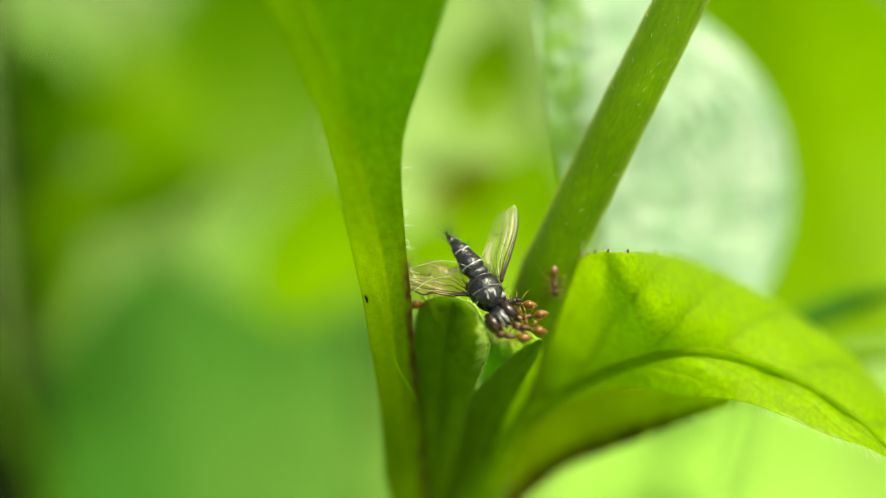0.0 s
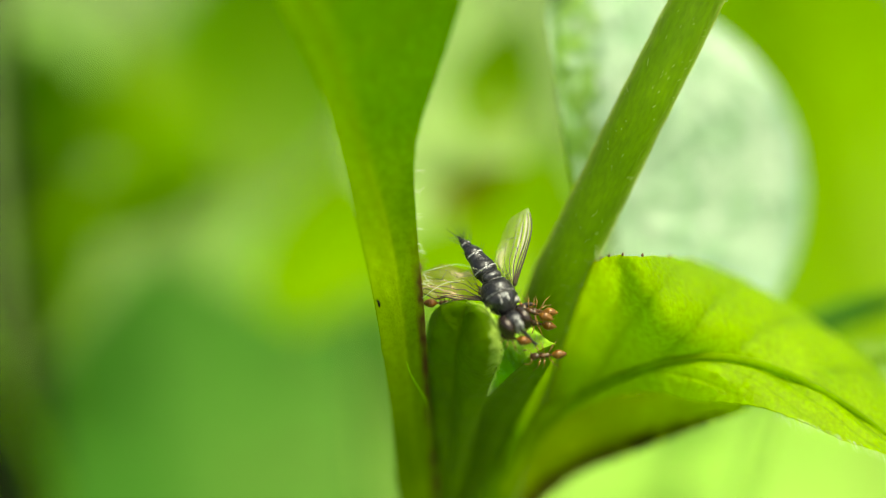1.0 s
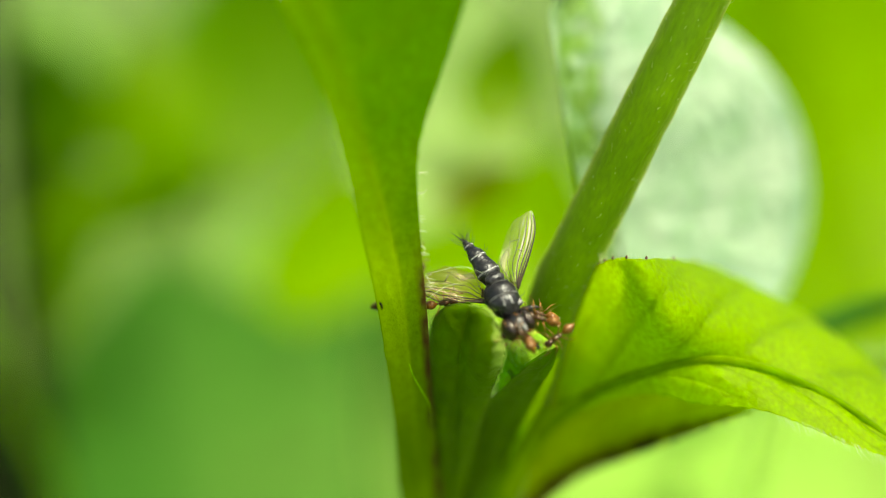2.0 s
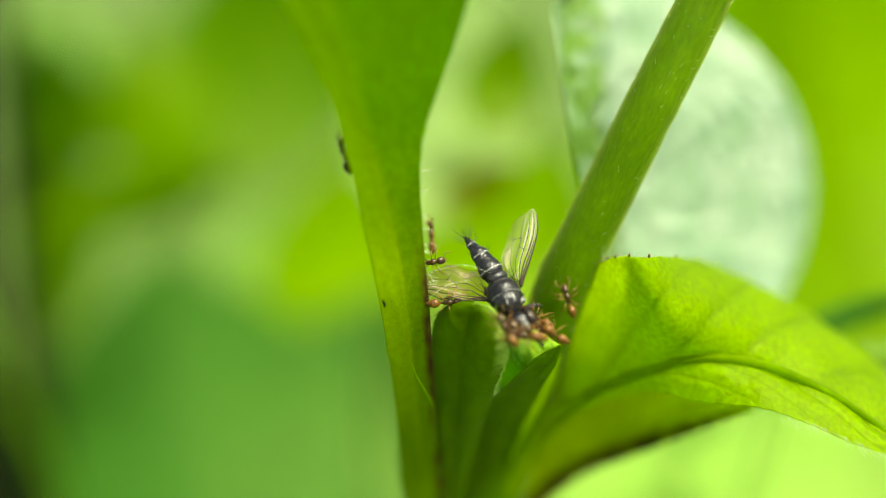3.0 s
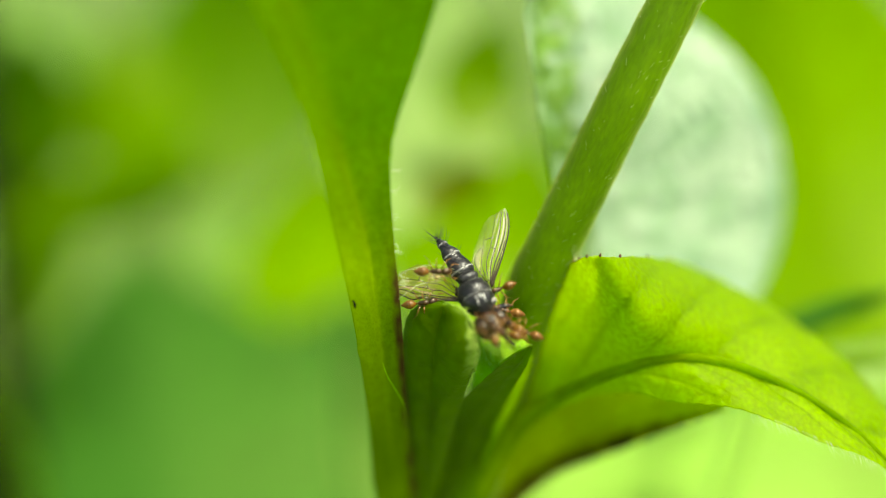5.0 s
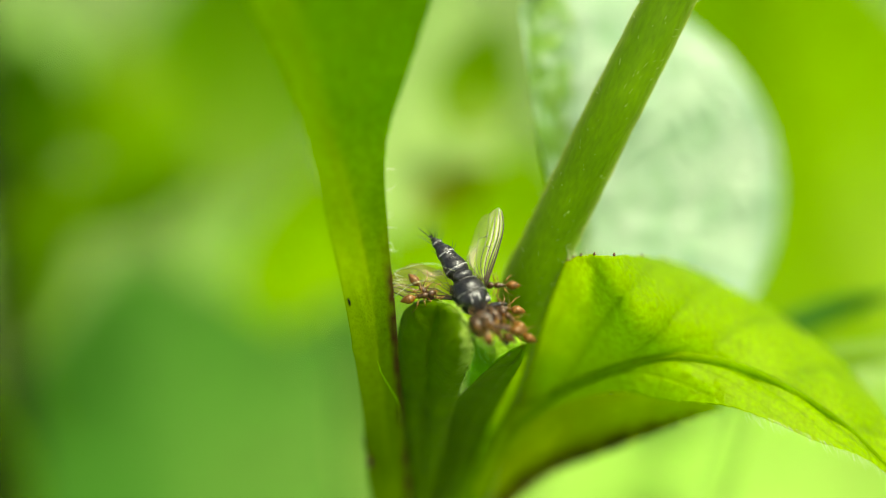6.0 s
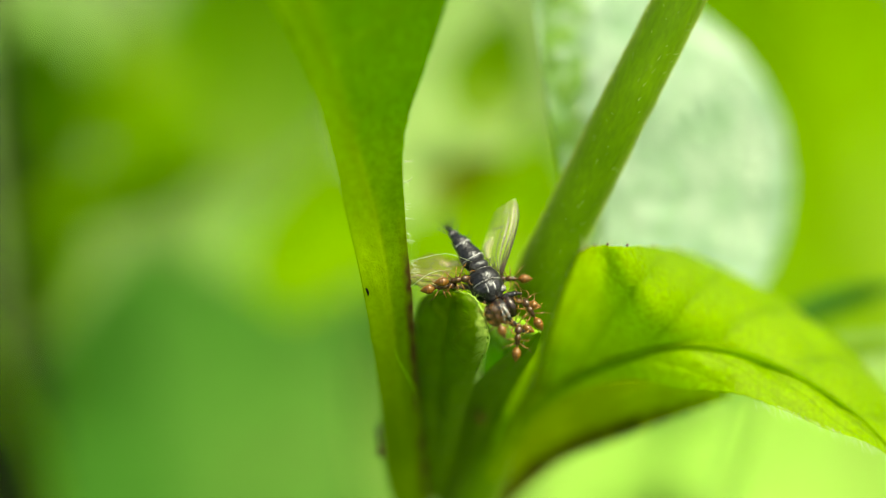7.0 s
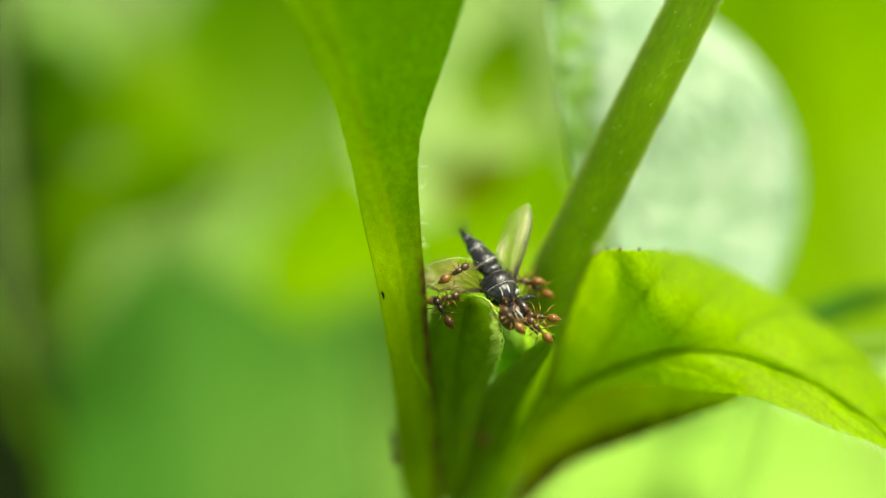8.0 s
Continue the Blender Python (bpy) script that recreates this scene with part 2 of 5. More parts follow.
def blade_data(spine, left, right, rows=90, cols=20, thick=0.12, bulge=(0.0, 0.0), veins=8, slant=1.1, relief=0.12, relief_right=None, bulge_from=0.0, teeth=0.0, tooth_n=40, brown=0.0, brown_to=1.0, brown_since=-1.0, brown_from=0.9, blotch=0.0, wave=0.0, stalk=0.0, band=0.0, seed=0):
    """A leaf blade: spine spline, offsets from it to the left and right edges, arched halves, sunk side veins, toothed edge."""
    vs, vein, margin, fs, thin, foot_shade = [], [], [], [], [], []
    full = 2 * cols + 1
    for i in range(rows + 1):
        s = i / rows
        c = spline(spine, s)
        tan = (spline(spine, min(1, s + 0.01)) - spline(spine, max(0, s - 0.01))).normalized()
        el, er = spline(left, s), spline(right, s)
        for j in range(-cols, cols + 1):
            a = abs(j) / cols
            e = el if j < 0 else er
            big = (bulge[0] if j < 0 else bulge[1]) * (min(1.0, max(0.0, (s - bulge_from) / 0.15)) if bulge_from else 1.0)
            rise = relief if j < 0 or relief_right is None else relief_right
            w = e.length
            cross = er.normalized() - el.normalized()
            nrm = tan.cross(cross)
            nrm = nrm.normalized() if nrm.length > 1e-6 else Vector((0, -1, 0))
            hn = tan.cross(e).normalized() if w > 1e-6 else nrm
            if j < 0:
                hn = -hn
            p = c + e * a
            if teeth and a > 0.8:
                saw = (s * tooth_n) % 1.0
                p += e.normalized() * teeth * saw * (a - 0.8) / 0.2
            p += hn * big * w * a * (1 - a) * 2
            ph = (s * veins - a * slant + (0.37 if j < 0 else 0)) % 1.0
            d = min(ph, 1 - ph) * 2
            line = max(0.0, 1 - d / 0.22) * (1 - a * 0.75) * min(1, a * 8)
            hump = (d ** 0.6) * math.sin(math.pi * min(1, a * 1.05)) if a < 0.95 else 0
            p += hn * rise * (hump - 0.5 * line) * min(1.0, w / 3)
            p += hn * wave * noise.noise(p * 0.35 + Vector((seed, 0, 0)))
            p += hn * 0.05 * noise.noise(p * 1.3 + Vector((seed, 5, 0)))
            vs.append(p)
            thin.append(thick * (1.0 - 0.85 * a * a))
            # dims the blade towards its foot, putting the axil's shade into the tissue
            foot_shade.append(min(1.0, max(0.0, 1.5 - s / stalk)) if stalk else 0.0)
            vein.append(min(1.0, max(line * 0.55, max(0, 1 - a * cols / 1.3))))
            if band:
                # the broad flat rib of one half, soft towards the other half, ending above the leaf foot
                here = 1.0 if j <= 0 else max(0.0, 1.0 - a / 0.16)
                vein[-1] = max(vein[-1] * 0.4, band * here * min(1.0, max(0.0, (s - 0.20) / 0.16)))
            edge = max(0.0, (a - brown_from) / (1 - brown_from)) if j > 0 else 0.0
            edge *= min(1.0, max(0.0, (brown_to - s) * 8)) * min(1.0, max(0.0, (s - brown_since) * 8))
            tone = min(1.0, brown * edge * (0.75 + 1.1 * noise.noise(p * 0.9) + 0.9 * noise.noise(p * 3.1))) if brown else 0.0
            if blotch and j < 0:
                # green blotches between the side veins, painted where this half loses the sheen
                tone = min(1.0, blotch * max(0.0, 0.35 + noise.noise(p * 0.55) + 0.4 * noise.noise(p * 1.7)) * min(1.0, (1.0 - a) * 5))
            margin.append(tone)
    for i in range(rows):
        for j in range(full - 1):
            a = i * full + j
            fs.append((a, a + 1, a + full + 1, a + full))
    n = len(vs)
    # the under side, one thickness away, and a rim that joins both
    norms = [Vector((0, 0, 0)) for _ in vs]
    for f in fs:
        q = (vs[f[1]] - vs[f[0]]).cross(vs[f[3]] - vs[f[0]])
        for k in f:
            norms[k] += q
    low = [v - nn.normalized() * th if nn.length > 1e-9 else v.copy() for v, nn, th in zip(vs, norms, thin)]
    top = len(fs)
    fs += [tuple(k + n for k in reversed(f)) for f in fs[:top]]
    ring = [i * full for i in range(rows + 1)] + [rows * full + j for j in range(1, full)] + [i * full + full - 1 for i in range(rows - 1, -1, -1)] + [j for j in range(full - 2, 0, -1)]
    for a, b in zip(ring, ring[1:] + ring[:1]):
        fs.append((a, b, b + n, a + n))
    return vs + low, fs, {"vein": vein * 2, "margin": margin * 2, "stalk": foot_shade * 2}


def leaf(name, spine, left, right, mat, rib_mat, rib, label, category="leaf", group="", rib_line=None, rib_flat=1.0, **kw):
    """A leaf thing: blade and midrib."""
    ob = thing(name, spine[0])
    off = Vector(spine[0])
    pts = [Vector(p) - off for p in spine]
    vs, fs, at = blade_data(pts, left, right, **kw)
    mesh_part("blade", vs, fs, mat, ob, attrs=at)
    line = [Vector(p) - off for p in rib_line] if rib_line else pts
    rad = [(r, 0, 0) for r in rib]
    rings = []
    for i in range(61):
        s = i / 60
        c = spline(line, s)
        tan = (spline(line, min(1, s + 0.01)) - spline(line, max(0, s - 0.01))).normalized()
        out = Vector((0, -1, 0)) - tan * -tan.y
        out = out.normalized() if out.length > 0.05 else tan.orthogonal().normalized()
        r = spline(rad, s)[0]
        rings.append((c, tan.cross(out), out, r, r * rib_flat))
    vs, fs = [], []
    sides = 16
    for c, sd, up, a, b in rings:
        vs += [c + sd * (a * math.cos(2 * math.pi * k / sides)) + up * (b * math.sin(2 * math.pi * k / sides)) for k in range(sides)]
    for i in range(60):
        fs += [(i * sides + k, i * sides + (k + 1) % sides, (i + 1) * sides + (k + 1) % sides, (i + 1) * sides + k) for k in range(sides)]
    fs += [tuple(range(sides))[::-1], tuple(range(60 * sides, 61 * sides))]
    # the same painted-in foot shade for the midrib
    stalk = kw.get("stalk", 0.0)
    mesh_part("midrib", vs, fs, rib_mat, ob, attrs={"stalk": [min(1.0, max(0.0, 1.5 - i / 60 / stalk)) if stalk else 0.0 for i in range(61) for k in range(sides)]})
    tagged(ob, label, category, group)
    return ob


# ---- ground and distance ----
def ground_sheet():
    bm = bmesh.new()
    near, far, n = 1.2, 400.0, 40
    xs = [-far] + [-near + 2 * near * i / n for i in range(n + 1)] + [far]
    ys = [-far] + [-0.6 + 2.4 * i / n for i in range(n + 1)] + [far]
    grid = [[bm.verts.new((x, y, 0.02 * noise.noise(Vector((x * 3, y * 3, 0))) if abs(x) < 2 and -1 < y < 2 else 0)) for x in xs] for y in ys]
    for i in range(len(ys) - 1):
        for j in range(len(xs) - 1):
            bm.faces.new((grid[i][j], grid[i][j + 1], grid[i + 1][j + 1], grid[i + 1][j]))
    me = bpy.data.meshes.new("ground")
    bm.to_mesh(me)
    me.materials.append(M_SOIL)
    tagged(new("ground", me), "mossy green ground with dark soil patches", "ground", kind="structure")


ground_sheet()


# ---- the plant ----
def main_stem():
    ob = thing("plant_stem", (1.8, 17, -25.92))
    off = Vector((1.8, 17, -25.92))
    pts = [Vector(p) - off for p in [(-6, 184, -468), (-7, 96, -220), (-6, 38, -60), (-1, 23, -36), (1.8, 17, -25.92), (4.12, 13.5, -17.19), (6.38, 9, -8.1), (7.68, 6.2, -2.57), (9.56, 4.6, 1.75), (13.15, 2.8, 9.62), (15.52, 2.2, 14.49), (18.1, 1.8, 19.74), (21.9, 1.5, 27.42), (31, 1, 45)]]
    tube("stalk", pts, [3.2, 3.0, 2.6, 2.6, 2.5, 2.2, 2.1, 2.05, 2.0, 1.94, 1.9, 1.86, 1.85, 1.8], M_STEM, ob, sides=28, steps=260, bumps=0.03)
    tagged(ob, "thick round green plant stem with short pale hairs", "plant stem")
    return ob


stem = main_stem()

tall = leaf("tall_leaf",
    [(-1.18, 16, -28.08), (-2.68, 12, -20.73), (-3.35, 6, -12.14), (-3.91, 0.6, -3.99), (-4.75, -1.8, 1.6), (-6.2, -4.5, 6.95), (-7.5, -7, 11.34), (-8.92, -9.5, 15.18), (-10.61, -12, 19.81), (-12.21, -14, 24.51)],
    [(-0.74, -0.4, 0.13), (-1.72, -0.4, 0.1), (-1.5, -0.4, 0.07), (-1.74, -0.4, 0.02), (-1.91, -0.4, -0.01), (-1.47, -0.5, -0.06), (-1.43, -0.5, -0.09), (-1.73, -0.5, -0.13), (-1.94, -0.5, -0.18), (-0.25, 0, 0.0)],
    [(0.48, 0.5, -0.17), (1.45, 0.4, -0.11), (1.52, 0.2, -0.03), (1.68, 0.4, -0.03), (2.07, 0.8, 0.02), (3.49, 1.5, 0.16), (6.3, 2.5, 0.46), (9.21, 3.5, 0.91), (12.23, 4, 1.41), (0.26, 0, 0.0)],
    M_TALL, M_TALL, [0.1, 0.15, 0.2, 0.25, 0.25, 0.25, 0.25, 0.25, 0.2, 0.05], "long upright green leaf with a broad yellowish rib",
    bulge=(0.0, 0.04), veins=9, relief=0.05, teeth=0.08, tooth_n=90, brown=1.7, brown_to=0.46, brown_from=0.6, stalk=0.40, band=0.55, seed=1, rib_flat=0.3,
    rib_line=[(-1.23, 16.18, -28.08), (-2.73, 12.18, -20.73), (-3.4, 6.18, -12.14), (-3.96, 0.78, -3.99), (-4.8, -1.62, 1.6), (-6.25, -4.32, 6.95), (-7.55, -6.82, 11.34), (-8.97, -9.32, 15.18), (-10.66, -11.82, 19.81), (-12.26, -13.82, 24.51)])
tube("crease", [Vector(p) - Vector((-1.18, 16, -28.08)) for p in [(-3.50, 1.20, -7.77), (-3.20, 1.80, -8.78), (-2.58, 2.90, -10.05), (-2.07, 3.90, -11.20), (-1.94, 5.40, -12.90)]], [0.02, 0.045, 0.05, 0.045, 0.02], M_TALL, tall, "thin pale crease across the leaf foot", sides=8, steps=24)
ARCH_SPINE = [(2.70, 14.00, -22.12), (6.08, 11.00, -14.81), (9.65, 8.00, -11.21), (13.65, 5.50, -8.94), (17.61, 4.00, -7.66), (21.69, 3.50, -8.03), (25.71, 3.00, -9.56), (29.68, 2.50, -12.06), (32.56, 2.00, -14.78), (35.23, 2.00, -17.66)]
ARCH_EDGE = [(-0.48, 0.0, 0.73), (0.63, 2.0, 2.86), (-2.08, 5.0, 3.64), (-3.66, -0.9, 7.79), (-4.46, -3.0, 7.42), (-0.39, 8.5, 6.81), (2.96, 16.0, 3.84), (4.58, 14.5, 1.52), (2.79, 7.0, 1.47), (-0.12, 0.0, 0.17)]
arch = leaf("arching_leaf", ARCH_SPINE, ARCH_EDGE,
    [(0.48, 0.00, -0.48), (0.33, 0.00, -0.84), (0.18, 0.00, -0.90), (0.35, 0.00, -1.47), (-0.24, -1.00, -3.07), (-1.04, -2.10, -2.78), (-1.47, -2.40, -2.30), (-1.89, -2.10, -1.25), (-1.26, -1.40, -0.02), (0.13, 0.00, -0.16)],
    M_ARCH, M_ARCH_RIB, [1.2, 1.0, 0.5, 0.38, 0.34, 0.33, 0.28, 0.22, 0.16, 0.08], "bright yellow-green arching leaf with sunken veins",
    rib_flat=0.7, bulge=(-0.32, -0.12), veins=7, slant=2.1, relief=-0.32, relief_right=-0.10, bulge_from=0.30, teeth=0.12, tooth_n=34, wave=0.25, stalk=0.15, seed=2, rows=180, cols=40,
    rib_line=[(2.7, 14, -22.12), (6.08, 10.8, -14.81), (9.65, 7.7, -11.21), (13.65, 5.1, -8.94), (17.61, 3.6, -7.66), (21.69, 3.1, -8.03), (25.71, 2.65, -9.56), (29.68, 2.2, -12.06), (32.56, 1.8, -14.78), (35.23, 2, -17.66)])
under = leaf("lower_leaf",
    [(2.61, 19, -24.99), (8.04, 17, -18.93), (13.22, 15, -15.8), (18.73, 12.5, -13.67), (23.5, 9.5, -12.3)],
    [(-0.51, 0, 1.53), (-0.83, -1, 3.68), (-0.49, 0, 3.66), (0.12, 0.5, 2.29), (-0.3, 0.5, 0.15)],
    [(1.53, 0, -1.03), (1.94, -0.5, -0.88), (1.77, -1, -1.16), (0.71, -1.0, -0.86), (0.03, -0.2, -0.1)],
    M_OLIVE, M_OLIVE, [0.5, 0.4, 0.3, 0.2, 0.1], "green older leaf with a browned edge",
    bulge=(0.1, 0.1), veins=6, relief=0.3, brown=3.2, brown_from=0.15, stalk=0.42, seed=8)
cup = leaf("cupped_young_leaf",
    [(-0.67, 14, -22.12), (-0.41, 10, -16.46), (-0.17, 5.5, -11.19), (0.08, 1.5, -6.91), (0.64, -0.3, -3.94), (1.23, -0.3, -3.54)],
    [(-0.73, 0, 0.0), (-1.53, 0.5, -0.1), (-2.08, 1.5, -0.23), (-2.28, 2.5, -0.24), (-2.26, 2.8, -0.37), (-1.39, 1.3, -0.27)],
    [(0.48, -0.5, 0.14), (1.67, -1.5, 1.22), (2.42, -2.5, 0.8), (2.91, -2.5, -0.14), (2.07, -1.0, -0.73), (0.59, -0.4, -0.1)],
    M_YOUNG, M_YOUNG, [0.2, 0.16, 0.12, 0.08, 0.05, 0.03], "small dark green cupped young leaf in the axil",
    bulge=(-0.35, -0.35), veins=4, relief=0.12, teeth=0.16, tooth_n=34, brown=3.4, brown_from=0.80, brown_since=0.5, wave=0.2, stalk=0.5, seed=3,
    rib_line=[(-0.67, 14.25, -22.12), (-0.41, 10.25, -16.46), (-0.17, 5.75, -11.19), (0.08, 1.75, -6.91), (0.64, -0.05, -3.94), (1.23, -0.05, -3.54)])
def cup_rim():
    """The thin crinkled pale edge of the cupped leaf, with tiny tooth hairs."""
    rnd = random.Random(11)
    line = [Vector(p) - Vector((-0.67, 14, -22.12)) for p in [(2.57, 2.40, -9.73), (2.98, 0.40, -8.21), (3.15, -1.00, -6.86), (2.98, -1.40, -5.64), (2.59, -1.40, -4.50), (1.97, -1.00, -3.78), (0.95, -0.40, -3.46), (-0.16, 0.60, -3.71)]]
    pts = [spline(line, k / 40) + Vector((rnd.uniform(-0.07, 0.07), rnd.uniform(-0.08, 0.08), rnd.uniform(-0.05, 0.05))) for k in range(41)]
    vs, fs = tube_data(pts, [0.02, 0.09, 0.10, 0.09, 0.06, 0.03], sides=8, steps=120)
    for k in range(34):
        root = spline(pts, rnd.uniform(0.02, 0.75))
        tip = root + Vector((rnd.uniform(0.0, 0.35), rnd.uniform(-0.3, 0.0), rnd.uniform(-0.05, 0.4)))
        v, q = tube_data([root, root.lerp(tip, 0.5), tip], [0.014, 0.011, 0.004], sides=4, steps=4)
        fs += [tuple(i + len(vs) for i in w) for w in q]
        vs += v
    mesh_part("rim", vs, fs, M_RIM, cup, "crinkled pale green edge with tiny hairs")


cup_rim()
inner = leaf("inner_young_leaf",
    [(1.1, 17, -20.43), (2.6, 13.0, -15.2), (3.95, 9.5, -11.2), (4.6, 2.4, -8.24), (5.92, 0.9, -6.93), (6.95, 0.3, -6.39)],
    [(-0.05, 0, 0.0), (-0.18, 0.3, 0.18), (-0.9, -0.5, 1.31), (-1.45, 2.6, 1.83), (-1.03, 3.2, 1.67), (-0.16, 0.4, 0.05)],
    [(0.05, 0.1, -0.02), (0.14, 0.1, -0.26), (0.18, 0.1, -0.46), (0.35, 0.2, -0.36), (0.2, 0.0, -0.24), (-0.04, 0.0, -0.08)],
    M_INNER, M_INNER, [0.2, 0.15, 0.1, 0.08, 0.06, 0.04], "small pale green shiny young leaf under the fly",
    bulge=(-0.2, 0), veins=4, relief=0.15, wave=0.3, teeth=0.05, tooth_n=20, seed=4)
point = leaf("pointed_young_leaf",
    [(1.53, 16.00, -23.89), (2.26, 12.00, -17.82), (3.48, 8.00, -13.36), (5.17, 3.50, -9.54), (6.09, 1.00, -7.79), (6.87, -0.50, -6.39)],
    [(-2.13, 0.50, -0.14), (-2.16, 0.50, -0.11), (-2.55, 0.00, 0.32), (-2.0, -1.2, -0.1), (-1.05, -0.85, 0.2), (-0.08, 0.00, 0.08)],
    [(1.46, -2.00, 0.57), (1.46, -1.00, 0.69), (1.47, 0.00, 0.09), (0.88, 0.50, -0.32), (0.62, 0.50, -0.22), (0.09, 0.10, -0.09)],
    M_YOUNG, M_YOUNG, [0.2, 0.18, 0.14, 0.1, 0.07, 0.03], "small dark green pointed young leaf",
    bulge=(0.2, 0.2), veins=5, relief=0.06, stalk=0.62, seed=5,
    rib_line=[(1.53, 16.20, -23.89), (2.26, 12.20, -17.82), (3.48, 8.20, -13.36), (5.17, 3.70, -9.54), (6.09, 1.20, -7.79), (6.87, -0.30, -6.39)])
# tube for the stalk edge that catches light, its brightness painted
tube("lit_stalk_edge", [Vector(p) - Vector((2.7, 14, -22.12)) for p in [(7.58, 7.00, -7.80), (6.88, 7.00, -9.43), (6.04, 7.50, -11.49), (5.18, 8.00, -13.45), (4.46, 9.50, -15.44), (3.92, 11.50, -17.47)]],
     [0.2, 0.46, 0.5, 0.36, 0.2, 0.08], M_LIT_EDGE, arch, "raised edge of the leaf stalk, caught light put into its pale colour", sides=12, steps=30)

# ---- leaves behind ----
# whitish colour stands for reflected sky; the blotched half goes without it
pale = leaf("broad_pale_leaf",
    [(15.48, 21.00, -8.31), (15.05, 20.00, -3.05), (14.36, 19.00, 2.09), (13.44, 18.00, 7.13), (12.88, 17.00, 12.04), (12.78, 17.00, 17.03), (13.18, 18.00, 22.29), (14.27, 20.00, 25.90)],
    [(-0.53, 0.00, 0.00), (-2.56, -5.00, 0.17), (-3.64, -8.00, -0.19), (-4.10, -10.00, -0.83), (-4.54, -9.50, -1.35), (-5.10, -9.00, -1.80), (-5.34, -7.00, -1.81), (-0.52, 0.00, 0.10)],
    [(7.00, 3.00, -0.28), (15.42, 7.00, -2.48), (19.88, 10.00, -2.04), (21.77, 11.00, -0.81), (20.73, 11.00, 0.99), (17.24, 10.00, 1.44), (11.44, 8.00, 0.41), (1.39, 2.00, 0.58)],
    M_PALE_SHEEN, M_PALE_SHEEN, [0.6, 0.55, 0.5, 0.45, 0.4, 0.35, 0.3, 0.15], "broad leaf with its whitish sky sheen put into the colour", bulge=(0.2, 0.12), veins=6, relief=0.2, teeth=0.12, tooth_n=34, blotch=3.0, wave=0.2, seed=6)


def back_leaf(centre, length, width, lean, face, mat, label, fold=0.15):
    """A broad leaf: centre in the axil's millimetres; lean turns it in its plane, face tips it back."""
    m = pose(0, 0, 0, face, 0, 0) @ pose(0, 0, 0, 0, lean, 0)
    c = Vector(centre)
    spine, le, ri = [], [], []
    for i in range(7):
        s = i / 6
        spine.append(tuple(c + m @ Vector((0, length * 0.12 * math.sin(math.pi * s), length * (s - 0.5)))))
        w = width / 2 * max(0.03, math.sin(math.pi * s ** 0.85)) ** 0.8
        le.append(tuple(m @ Vector((-w, fold * w, w * 0.1))))
        ri.append(tuple(m @ Vector((w, fold * w, w * 0.1))))
    k = length / 40
    ob = leaf("background_leaf", spine, le, ri, mat, mat, [0.5 * k, 0.45 * k, 0.4 * k, 0.35 * k, 0.3 * k, 0.2 * k, 0.1 * k], label, group="leaves behind the axil",
                rows=24, cols=8, thick=0.3, veins=7, relief=0.15 * k, seed=centre[0])
    foot = AXIL.inverted() @ Vector(((base_at := AXIL @ (Vector(spine[0]) * MM)).x, base_at.y + 0.05, 0.0)) / MM - Vector(spine[0])
    tube("stalk", [(0, 0, 0), foot * 0.1 + Vector((0, 6, 0)), foot * 0.5, foot], [0.3 * k, 0.3 * k, 0.4 * k, 0.5 * k], mat, ob, sides=8, steps=30)
    return ob


BL = dict(zip(("lime", "green", "blue_green", "pale", "olive", "pale_lime", "mid", "fresh", "dark", "whitish"), M_BACK))
